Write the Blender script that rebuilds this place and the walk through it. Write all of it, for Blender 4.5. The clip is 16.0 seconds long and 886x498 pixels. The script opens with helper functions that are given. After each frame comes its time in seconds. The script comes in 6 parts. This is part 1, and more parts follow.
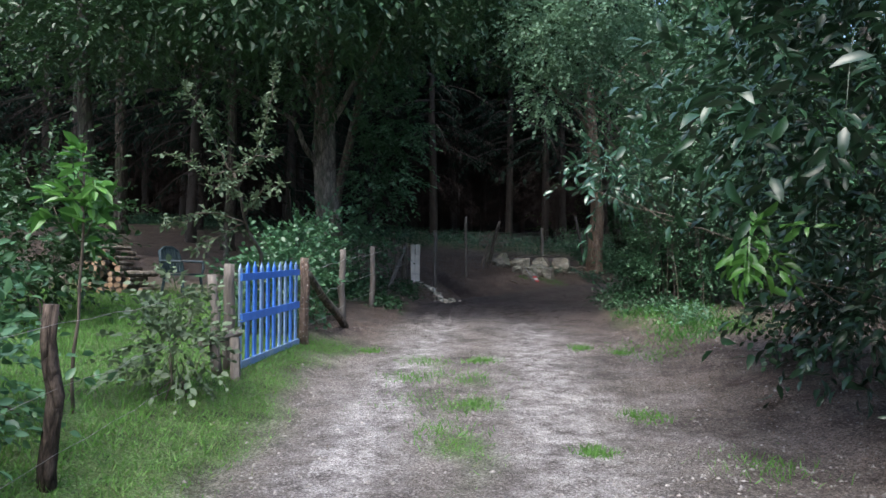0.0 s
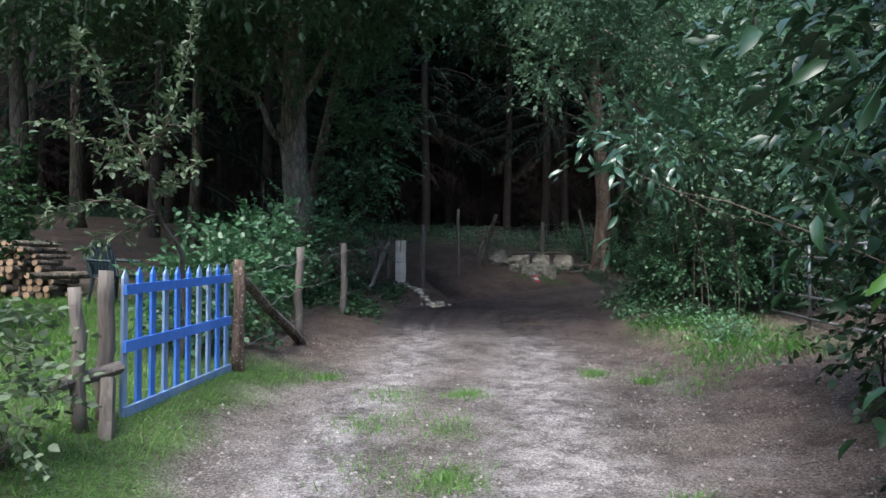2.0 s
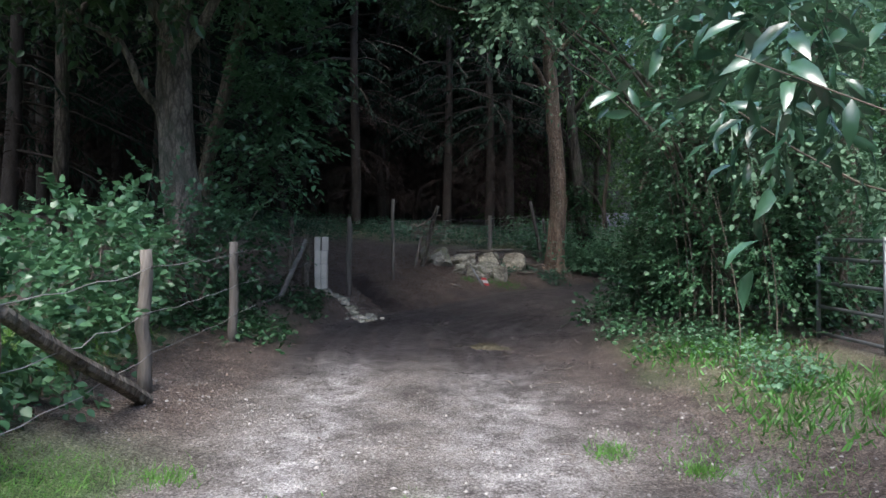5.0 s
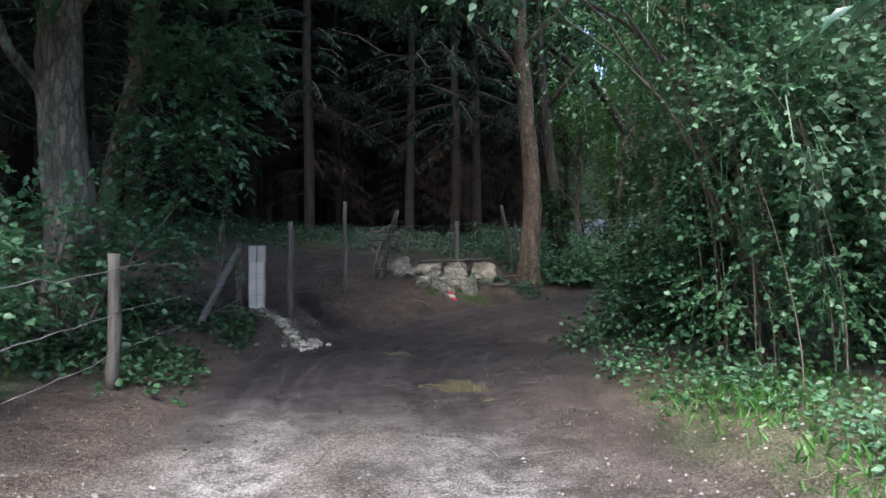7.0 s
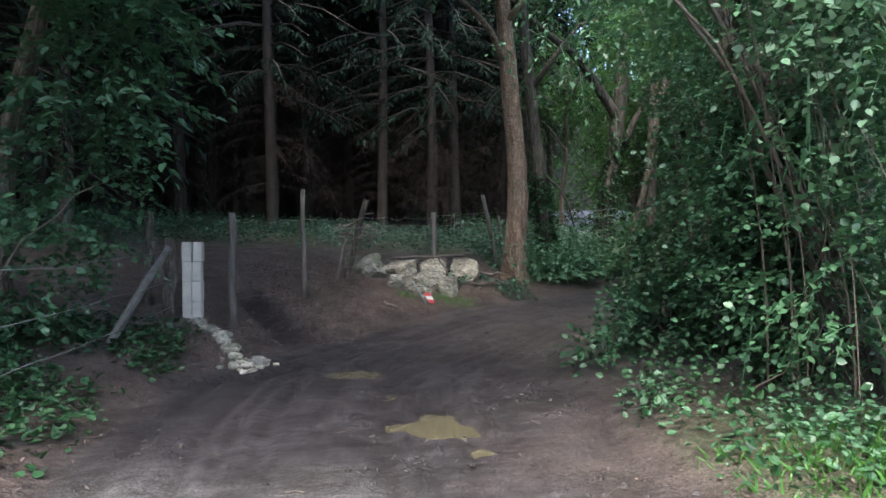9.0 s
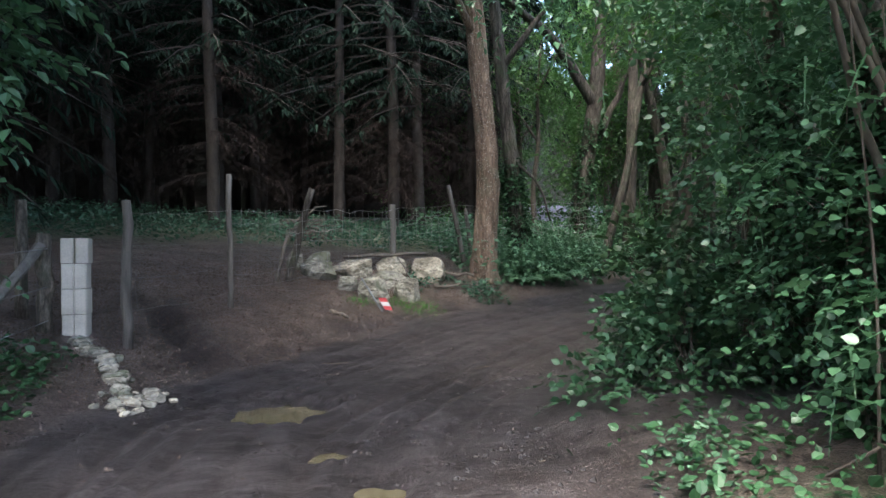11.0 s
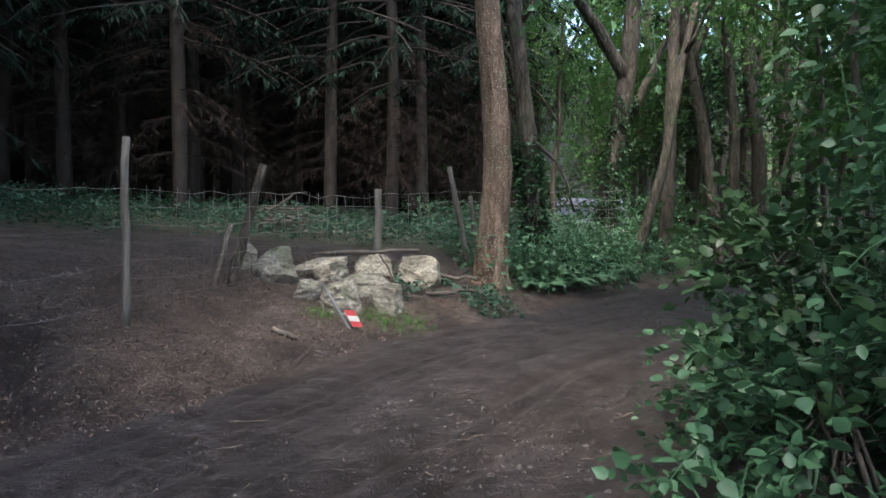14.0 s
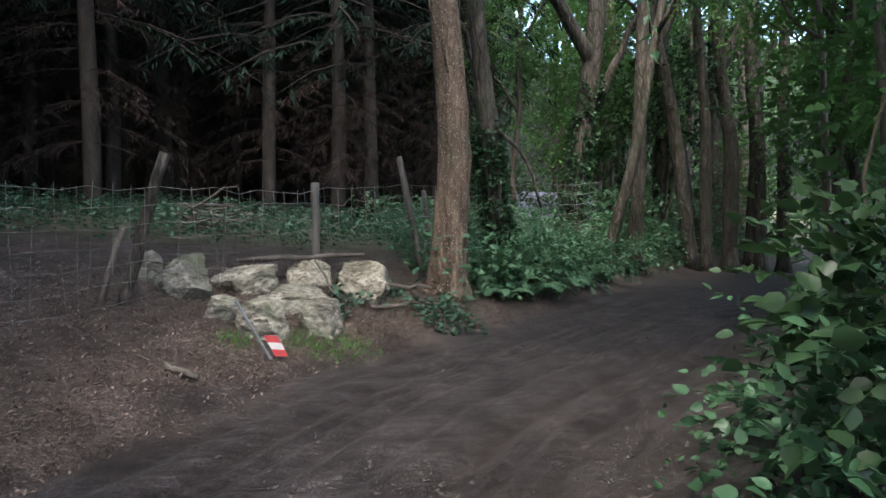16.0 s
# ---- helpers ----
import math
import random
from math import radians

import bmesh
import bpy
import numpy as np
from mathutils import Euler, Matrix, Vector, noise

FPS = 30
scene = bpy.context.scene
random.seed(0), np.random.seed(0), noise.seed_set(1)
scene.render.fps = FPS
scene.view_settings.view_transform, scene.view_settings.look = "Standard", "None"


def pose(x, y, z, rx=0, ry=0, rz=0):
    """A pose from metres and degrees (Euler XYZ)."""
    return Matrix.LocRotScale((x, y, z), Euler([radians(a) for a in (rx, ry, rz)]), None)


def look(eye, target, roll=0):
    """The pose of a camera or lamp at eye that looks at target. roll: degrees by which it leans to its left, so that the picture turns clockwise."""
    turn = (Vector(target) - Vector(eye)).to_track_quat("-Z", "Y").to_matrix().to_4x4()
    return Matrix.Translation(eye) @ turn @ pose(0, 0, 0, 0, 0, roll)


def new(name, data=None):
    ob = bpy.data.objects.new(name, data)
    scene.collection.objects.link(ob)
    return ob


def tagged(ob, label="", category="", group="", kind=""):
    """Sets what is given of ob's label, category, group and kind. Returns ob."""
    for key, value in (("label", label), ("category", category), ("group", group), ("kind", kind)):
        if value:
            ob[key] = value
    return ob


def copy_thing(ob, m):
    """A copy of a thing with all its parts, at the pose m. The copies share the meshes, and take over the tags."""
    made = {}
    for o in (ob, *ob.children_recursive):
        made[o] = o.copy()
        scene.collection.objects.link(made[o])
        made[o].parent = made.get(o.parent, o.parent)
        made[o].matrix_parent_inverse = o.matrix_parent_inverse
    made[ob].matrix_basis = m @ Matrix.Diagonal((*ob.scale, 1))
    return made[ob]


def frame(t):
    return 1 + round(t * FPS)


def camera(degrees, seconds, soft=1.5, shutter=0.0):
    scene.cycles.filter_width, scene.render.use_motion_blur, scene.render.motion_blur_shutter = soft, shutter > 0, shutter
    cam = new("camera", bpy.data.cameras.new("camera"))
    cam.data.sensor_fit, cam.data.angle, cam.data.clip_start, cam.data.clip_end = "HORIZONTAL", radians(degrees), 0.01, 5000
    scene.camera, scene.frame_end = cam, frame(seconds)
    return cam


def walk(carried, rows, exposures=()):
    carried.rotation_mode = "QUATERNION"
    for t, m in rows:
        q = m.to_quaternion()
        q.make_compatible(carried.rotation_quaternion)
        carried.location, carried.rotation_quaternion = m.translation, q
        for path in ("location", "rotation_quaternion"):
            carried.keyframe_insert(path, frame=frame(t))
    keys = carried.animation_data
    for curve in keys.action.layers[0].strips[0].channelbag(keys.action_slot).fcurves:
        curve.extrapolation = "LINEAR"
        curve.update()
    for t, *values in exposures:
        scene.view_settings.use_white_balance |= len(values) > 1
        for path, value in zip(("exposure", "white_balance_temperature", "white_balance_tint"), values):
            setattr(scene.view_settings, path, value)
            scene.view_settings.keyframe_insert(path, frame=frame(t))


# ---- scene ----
cam = camera(66.3, 16.0)
PATH = [
    (0, (0.009, 0.007, 1.482), (0.008, 2.006, 1.549), 0.1),
    (0.5, (0.081, 0.497, 1.512), (0.074, 2.495, 1.598), -0.5),
    (1, (0.117, 1.003, 1.521), (0.106, 3.001, 1.598), -0.3),
    (1.5, (0.168, 1.464, 1.564), (0.181, 3.463, 1.614), -0.4),
    (2, (0.257, 2.018, 1.603), (0.258, 4.017, 1.653), 0.2),
    (2.5, (0.273, 2.507, 1.609), (0.286, 4.507, 1.647), 0.5),
    (3, (0.275, 3.005, 1.638), (0.359, 5.003, 1.671), 0.6),
    (3.5, (0.313, 3.481, 1.674), (0.388, 5.479, 1.717), 0.0),
    (4, (0.287, 3.985, 1.69), (0.408, 5.981, 1.728), 0.7),
    (4.2, (0.285, 4.171, 1.701), (0.424, 6.166, 1.734), 0.6),
    (6.3, (0.49, 6.29, 1.799), (0.735, 8.275, 1.838), -0.7),
    (6.5, (0.524, 6.465, 1.805), (0.774, 8.449, 1.838), -0.8),
    (7, (0.574, 6.938, 1.827), (0.873, 8.915, 1.884), -0.3),
    (7.5, (0.657, 7.359, 1.827), (0.967, 9.334, 1.888), -0.4),
    (8, (0.718, 7.8, 1.867), (1.035, 9.774, 1.918), -0.2),
    (8.5, (0.739, 8.206, 1.897), (1.081, 10.176, 1.941), -0.6),
    (9, (0.866, 8.681, 1.896), (1.232, 10.647, 1.934), -0.8),
    (9.5, (0.944, 9.11, 1.901), (1.33, 11.072, 1.903), -0.2),
    (10, (1.049, 9.535, 1.945), (1.485, 11.487, 1.963), -1.0),
    (10.2, (1.096, 9.708, 1.936), (1.546, 11.656, 1.962), -0.8),
    (12.3, (1.716, 11.568, 1.937), (2.199, 13.509, 1.963), -1.4),
    (12.5, (1.775, 11.735, 1.944), (2.263, 13.674, 1.974), -1.3),
    (13, (1.926, 12.121, 1.953), (2.456, 14.049, 1.972), -1.8),
    (13.5, (2.112, 12.494, 1.995), (2.593, 14.435, 2.022), -0.7),
    (14, (2.224, 12.896, 1.994), (2.637, 14.853, 2.005), -0.2),
    (14.5, (2.354, 13.233, 2.049), (2.755, 15.192, 2.04), -0.9),
    (15, (2.521, 13.618, 2.076), (2.92, 15.578, 2.091), -0.4),
    (15.5, (2.579, 13.972, 2.09), (2.995, 15.928, 2.103), -0.0),
    (16, (2.622, 14.328, 2.123), (3.161, 16.254, 2.115), -0.8),
]
EXPOSURES = [(0, 1.95, 6200, 9), (4, 2.05, 6200, 9), (7, 2.55, 6250, 9), (10, 3.05, 6350, 8), (13, 3.3, 6500, 9), (16, 3.05, 6550, 9)]
walk(cam, [(t, look(eye, target, roll)) for t, eye, target, roll in PATH], EXPOSURES)

# ---- light: a bright overcast evening sky ----
world = bpy.data.worlds.new("sky")
scene.world = world
world.use_nodes = True
wn = world.node_tree.nodes
wn.clear()
sky = wn.new("ShaderNodeTexSky")
sky.sky_type, sky.sun_disc = "NISHITA", False
sky.sun_elevation, sky.sun_rotation = radians(62), radians(204)
sky.dust_density, sky.air_density = 2.0, 1.0
bgn, won = wn.new("ShaderNodeBackground"), wn.new("ShaderNodeOutputWorld")
bgn.inputs["Strength"].default_value = 0.15
world.node_tree.links.new(sky.outputs[0], bgn.inputs[0])
world.node_tree.links.new(bgn.outputs[0], won.inputs[0])
sun = new("sun", bpy.data.lights.new("sun", "SUN"))
sun.data.energy, sun.data.angle, sun.data.color = 1.5, radians(35), (1.0, 0.94, 0.86)
sun.matrix_world = look((-3.7, -4.3, 17), (0, 4, 0))

rng = np.random.default_rng(7)
Z3 = np.array([0.0, 0.0, 1.0])


# ---- materials ----
def material(name, dark, light, rough=0.7, scale=6.0, fine=60.0, bump=0.3, stretch=(1, 1, 1), island=0.0, translucent=0.0, spec=0.4, obrand=0.0, metal=0.0, third=None):
    """Two-tone procedural surface: broad patches and fine grain, bump, optional change from piece to piece."""
    m = bpy.data.materials.new(name)
    m.use_nodes = True
    nt = m.node_tree
    nt.nodes.clear()
    N, L = nt.nodes.new, nt.links.new
    out, b = N("ShaderNodeOutputMaterial"), N("ShaderNodeBsdfPrincipled")
    tc, mp = N("ShaderNodeTexCoord"), N("ShaderNodeMapping")
    mp.inputs["Scale"].default_value = stretch
    L(tc.outputs["Object"], mp.inputs["Vector"])
    n1, n2 = N("ShaderNodeTexNoise"), N("ShaderNodeTexNoise")
    for n, s, d in ((n1, scale, 3), (n2, fine, 2)):
        n.inputs["Scale"].default_value, n.inputs["Detail"].default_value = s, d
        L(mp.outputs[0], n.inputs["Vector"])
    add = N("ShaderNodeMath")
    add.operation = "MULTIPLY_ADD"
    L(n2.outputs["Fac"], add.inputs[0])
    add.inputs[1].default_value = 0.6
    L(n1.outputs["Fac"], add.inputs[2])
    src = add.outputs[0]
    low, high = 0.5, 1.1
    if island or obrand:
        g = N("ShaderNodeNewGeometry") if island else N("ShaderNodeObjectInfo")
        a2 = N("ShaderNodeMath")
        a2.operation = "MULTIPLY_ADD"
        L(g.outputs["Random Per Island" if island else "Random"], a2.inputs[0])
        a2.inputs[1].default_value = island or obrand
        L(src, a2.inputs[2])
        src = a2.outputs[0]
        high += island or obrand
    ramp = N("ShaderNodeValToRGB")
    e = ramp.color_ramp.elements
    e[0].position, e[0].color = low / 2.5, (*dark, 1)
    e[1].position, e[1].color = high / 2.5, (*light, 1)
    if third:
        x = e.new(min(1, (high + 0.12) / 2.5))
        x.color = (*third, 1)
    sc = N("ShaderNodeMath")
    sc.operation = "DIVIDE"
    L(src, sc.inputs[0])
    sc.inputs[1].default_value = 2.5
    L(sc.outputs[0], ramp.inputs[0])
    L(ramp.outputs[0], b.inputs["Base Color"])
    b.inputs["Roughness"].default_value = rough
    b.inputs["Specular IOR Level"].default_value = spec
    b.inputs["Metallic"].default_value = metal
    if bump:
        bp = N("ShaderNodeBump")
        bp.inputs["Strength"].default_value, bp.inputs["Distance"].default_value = bump, 0.02
        L(add.outputs[0], bp.inputs["Height"])
        L(bp.outputs[0], b.inputs["Normal"])
    if translucent:
        tr, mx = N("ShaderNodeBsdfTranslucent"), N("ShaderNodeMixShader")
        L(ramp.outputs[0], tr.inputs["Color"])
        mx.inputs[0].default_value = translucent
        L(b.outputs[0], mx.inputs[1])
        L(tr.outputs[0], mx.inputs[2])
        L(mx.outputs[0], out.inputs[0])
    else:
        L(b.outputs[0], out.inputs[0])
    return m


def leafmat(name, dark, light, rough=0.45, spec=0.4, tr=0.25, third=None):
    return material(name, dark, light, rough, 1.2, 40, 0.0, island=0.7, translucent=tr, spec=spec, third=third)


M_LAUREL = leafmat("laurel_leaf", (0.008, 0.027, 0.012), (0.026, 0.072, 0.029), 0.36, 0.5, 0.12)
# Glossy laurel whose paler base colour also holds the sky's sheen.
M_LAUREL_SHEEN = leafmat("glossy_laurel_painted_sheen", (0.022, 0.062, 0.034), (0.055, 0.125, 0.067), 0.24, 0.7, 0.15)
# Hornbeam green is lightened to hold the light falling on the boughs.
M_HORN_LIT = leafmat("hornbeam_leaf_painted_lit", (0.075, 0.145, 0.085), (0.165, 0.275, 0.16), 0.5, 0.4, 0.4)
# Darker copy of the hazel leaf, its shade mixed into the colour.
M_HAZEL_SHADED = leafmat("hazel_leaf_painted_shade", (0.027, 0.076, 0.037), (0.076, 0.17, 0.082), 0.45, 0.4, 0.25)
M_BEND = leafmat("lush_weed_leaf", (0.048, 0.118, 0.064), (0.135, 0.255, 0.14), 0.45, 0.4, 0.3)
M_YOUNG = leafmat("young_leaf", (0.05, 0.15, 0.03), (0.11, 0.26, 0.05), 0.35, 0.5, 0.3)
M_HAZEL = leafmat("hazel_leaf", (0.034, 0.092, 0.044), (0.095, 0.205, 0.095), 0.4, 0.5, 0.3)
M_MAPLE = leafmat("maple_leaf", (0.05, 0.105, 0.06), (0.125, 0.22, 0.125), 0.62, 0.4, 0.3)
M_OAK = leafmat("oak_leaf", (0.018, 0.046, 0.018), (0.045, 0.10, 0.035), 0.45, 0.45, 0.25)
# Daylight is put into this brighter leaf green for trees around the clearing.
M_LEAF_SUNLIT = leafmat("leaf_painted_sunlit", (0.054, 0.138, 0.04), (0.125, 0.255, 0.072), 0.5, 0.4, 0.45)
M_APPLE = leafmat("grey_green_leaf", (0.06, 0.10, 0.05), (0.16, 0.21, 0.12), 0.55, 0.4, 0.25)
M_IVY = leafmat("ivy_leaf", (0.014, 0.045, 0.018), (0.045, 0.115, 0.045), 0.45, 0.35, 0.15)
M_HERB = leafmat("herb_leaf", (0.04, 0.12, 0.025), (0.10, 0.26, 0.05), 0.45, 0.4, 0.3)
M_NETTLE = leafmat("nettle_leaf", (0.03, 0.078, 0.05), (0.078, 0.155, 0.098), 0.55, 0.3, 0.25)
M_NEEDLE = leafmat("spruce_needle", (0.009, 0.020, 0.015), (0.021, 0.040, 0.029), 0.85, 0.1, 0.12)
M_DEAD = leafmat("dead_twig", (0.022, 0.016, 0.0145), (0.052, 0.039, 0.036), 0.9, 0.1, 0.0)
M_LITTER = leafmat("fallen_leaf", (0.05, 0.037, 0.03), (0.24, 0.184, 0.152), 0.8, 0.2, 0.1, third=(0.34, 0.285, 0.235))
M_GRASS = leafmat("grass_blade", (0.07, 0.17, 0.035), (0.16, 0.33, 0.075), 0.5, 0.3, 0.35)
M_DRY = leafmat("pale_grass_blade", (0.09, 0.14, 0.05), (0.20, 0.24, 0.10), 0.6, 0.3, 0.3)
M_PEBBLE = leafmat("pebble", (0.10, 0.09, 0.082), (0.36, 0.335, 0.315), 0.8, 0.3, 0.0)


def cracked(name, dark, light, scale, stretch, crack, fleck=None, moss=None, rough=0.9, depth=0.05):
    """Bark or rock: plates parted by dark cracks, grain, pale flecks or moss."""
    m = bpy.data.materials.new(name)
    m.use_nodes = True
    nt = m.node_tree
    N, L = nt.nodes.new, nt.links.new
    b = nt.nodes["Principled BSDF"]
    tc, mp = N("ShaderNodeTexCoord"), N("ShaderNodeMapping")
    mp.inputs["Scale"].default_value = stretch
    L(tc.outputs["Object"], mp.inputs["Vector"])

    def noise_of(s, d=4, vec=None):
        n = N("ShaderNodeTexNoise")
        n.inputs["Scale"].default_value, n.inputs["Detail"].default_value, n.inputs["Roughness"].default_value = s, d, 0.65
        L(vec or mp.outputs[0], n.inputs["Vector"])
        return n.outputs["Fac"]

    def ramp(src, a, c, p0, p1):
        r = N("ShaderNodeValToRGB")
        r.color_ramp.elements[0].position, r.color_ramp.elements[1].position = p0, p1
        r.color_ramp.elements[0].color, r.color_ramp.elements[1].color = (*a, 1), (*c, 1)
        L(src, r.inputs[0])
        return r.outputs[0]

    def mix(f, a, c, mode="MIX"):
        x = N("ShaderNodeMix")
        x.data_type, x.blend_type = "RGBA", mode
        if f is None:
            x.inputs[0].default_value = 1.0
        else:
            L(f, x.inputs[0])
        L(a, x.inputs[6])
        L(c, x.inputs[7])
        return x.outputs[2]

    warp = N("ShaderNodeVectorMath")
    warp.operation = "MULTIPLY_ADD"
    nn = N("ShaderNodeTexNoise")
    nn.inputs["Scale"].default_value = scale * 0.7
    L(mp.outputs[0], nn.inputs["Vector"])
    L(nn.outputs["Color"], warp.inputs[0])
    warp.inputs[1].default_value = (1.2 / scale,) * 3
    L(mp.outputs[0], warp.inputs[2])
    v = N("ShaderNodeTexVoronoi")
    v.feature = "DISTANCE_TO_EDGE"
    v.inputs["Scale"].default_value = scale
    L(warp.outputs[0], v.inputs["Vector"])
    plates = ramp(v.outputs["Distance"], (crack,) * 3, (1, 1, 1), 0.0, 0.22)
    col = mix(None, ramp(noise_of(scale * 0.5), dark, light, 0.34, 0.66), plates, "MULTIPLY")
    col = mix(None, col, ramp(noise_of(scale * 7, 2), (0.6, 0.6, 0.6), (1.2, 1.2, 1.2), 0.35, 0.62), "MULTIPLY")
    if moss:
        col = mix(ramp(noise_of(2.6, 5, tc.outputs["Object"]), (0, 0, 0), (0.8, 0.8, 0.8), 0.5, 0.68), col, ramp(noise_of(30), tuple(0.5 * k for k in moss), moss, 0.3, 0.7))
    if fleck:
        f = N("ShaderNodeTexVoronoi")
        f.inputs["Scale"].default_value = 24
        L(tc.outputs["Object"], f.inputs["Vector"])
        fc = N("ShaderNodeRGB")
        fc.outputs[0].default_value = (*fleck, 1)
        col = mix(ramp(f.outputs["Distance"], (0.8, 0.8, 0.8), (0, 0, 0), 0.14, 0.24), col, fc.outputs[0])
    L(col, b.inputs["Base Color"])
    b.inputs["Roughness"].default_value = rough
    b.inputs["Specular IOR Level"].default_value = 0.25
    hm = N("ShaderNodeMath")
    hm.operation = "MULTIPLY_ADD"
    L(noise_of(scale * 4, 5), hm.inputs[0])
    hm.inputs[1].default_value = 0.6
    L(plates, hm.inputs[2])
    bp = N("ShaderNodeBump")
    bp.inputs["Strength"].default_value, bp.inputs["Distance"].default_value = 1.0, depth
    L(hm.outputs[0], bp.inputs["Height"])
    L(bp.outputs[0], b.inputs["Normal"])
    return m


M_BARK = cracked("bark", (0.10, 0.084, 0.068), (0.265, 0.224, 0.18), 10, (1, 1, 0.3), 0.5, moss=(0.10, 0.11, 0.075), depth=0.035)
# Darker copy of bark, with the wood's shade put into its colours.
M_BARK_SHADED = cracked("bark_painted_shade", (0.04, 0.034, 0.028), (0.125, 0.107, 0.089), 10, (1, 1, 0.25), 0.5, moss=(0.06, 0.075, 0.04), depth=0.03)
M_STICK = material("grey_dead_wood", (0.05, 0.042, 0.035), (0.155, 0.132, 0.11), 0.9, 5, 40, 0.5, (1, 1, 1))
M_BARKR = cracked("reddish_bark", (0.12, 0.080, 0.058), (0.30, 0.212, 0.155), 11, (1, 1, 0.22), 0.6, (0.5, 0.47, 0.41), moss=(0.16, 0.15, 0.10), depth=0.03)
M_BARKDK = cracked("dark_post_bark", (0.035, 0.026, 0.021), (0.13, 0.10, 0.08), 18, (1, 1, 0.25), 0.45, depth=0.02)
M_CLOD = leafmat("mud_clod", (0.02, 0.017, 0.017), (0.05, 0.043, 0.043), 0.7, 0.3, 0.0)
M_ROCK = cracked("limestone_boulder", (0.15, 0.14, 0.115), (0.37, 0.35, 0.295), 3.2, (1, 1, 1.5), 0.55, moss=(0.17, 0.18, 0.115), depth=0.03)
M_CREAM = cracked("cream_limestone", (0.20, 0.178, 0.135), (0.50, 0.455, 0.36), 3.2, (1, 1, 1.5), 0.65, depth=0.03)
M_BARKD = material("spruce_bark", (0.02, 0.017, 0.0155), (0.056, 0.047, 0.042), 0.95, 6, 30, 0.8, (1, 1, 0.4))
M_STEM = material("shrub_stem", (0.045, 0.036, 0.028), (0.17, 0.138, 0.108), 0.85, 5, 40, 0.4, (1, 1, 0.3))
M_POST = material("weathered_post_wood", (0.045, 0.038, 0.032), (0.19, 0.168, 0.145), 0.85, 9, 50, 1.0, (1, 1, 0.12), obrand=0.25)
M_BLUE = material("worn_blue_paint", (0.04, 0.135, 0.48), (0.09, 0.25, 0.70), 0.5, 4, 40, 0.25, (1, 1, 0.25), obrand=0.1)
M_BLUEW = material("faded_blue_paint", (0.07, 0.19, 0.48), (0.33, 0.40, 0.42), 0.6, 4, 30, 0.35, (1, 1, 0.3), obrand=0.3)
M_WHITE = material("pale_concrete_block", (0.43, 0.39, 0.33), (0.68, 0.62, 0.53), 0.9, 5, 60, 0.3, obrand=0.15)
M_WIRE = material("rusty_wire", (0.13, 0.12, 0.115), (0.32, 0.31, 0.30), 0.6, 10, 60, 0.0, metal=0.2)
M_STEEL = material("galvanised_steel", (0.15, 0.16, 0.165), (0.27, 0.285, 0.29), 0.45, 5, 40, 0.1, metal=0.6)
M_CHAIR = material("dark_green_plastic", (0.014, 0.026, 0.03), (0.028, 0.045, 0.05), 0.45, 4, 40, 0.0)
M_CUT = material("cut_log_end", (0.13, 0.08, 0.05), (0.44, 0.30, 0.19), 0.8, 8, 40, 0.3, obrand=0.4)
M_RED = material("red_sign_paint", (0.27, 0.025, 0.028), (0.4, 0.045, 0.05), 0.5, 4, 40, 0.0)
M_SIGNW = material("white_sign_paint", (0.34, 0.33, 0.32), (0.5, 0.49, 0.48), 0.5, 4, 40, 0.0)
M_ROOF = material("slate_roof", (0.13, 0.13, 0.17), (0.25, 0.245, 0.30), 0.5, 3, 30, 0.3)
M_SHED = material("shed_boards", (0.10, 0.085, 0.07), (0.22, 0.19, 0.16), 0.85, 4, 30, 0.3)
# Near-black leaf colour holds the darkness of the deep forest.
M_FAR_SHADE = material("foliage_painted_dark", (0.003, 0.005, 0.004), (0.010, 0.016, 0.011), 0.95, 0.6, 3, 0.6)


def water_material():
    m = bpy.data.materials.new("muddy_water")
    m.use_nodes = True
    nt = m.node_tree
    b = nt.nodes["Principled BSDF"]
    n, r = nt.nodes.new("ShaderNodeTexNoise"), nt.nodes.new("ShaderNodeValToRGB")
    n.inputs["Scale"].default_value = 5
    r.color_ramp.elements[0].color, r.color_ramp.elements[1].color = (0.06, 0.053, 0.033, 1), (0.105, 0.092, 0.056, 1)
    nt.links.new(n.outputs["Fac"], r.inputs[0])
    nt.links.new(r.outputs[0], b.inputs["Base Color"])
    b.inputs["Roughness"].default_value = 0.08
    b.inputs["IOR"].default_value = 1.33
    return m


M_WATER = water_material()


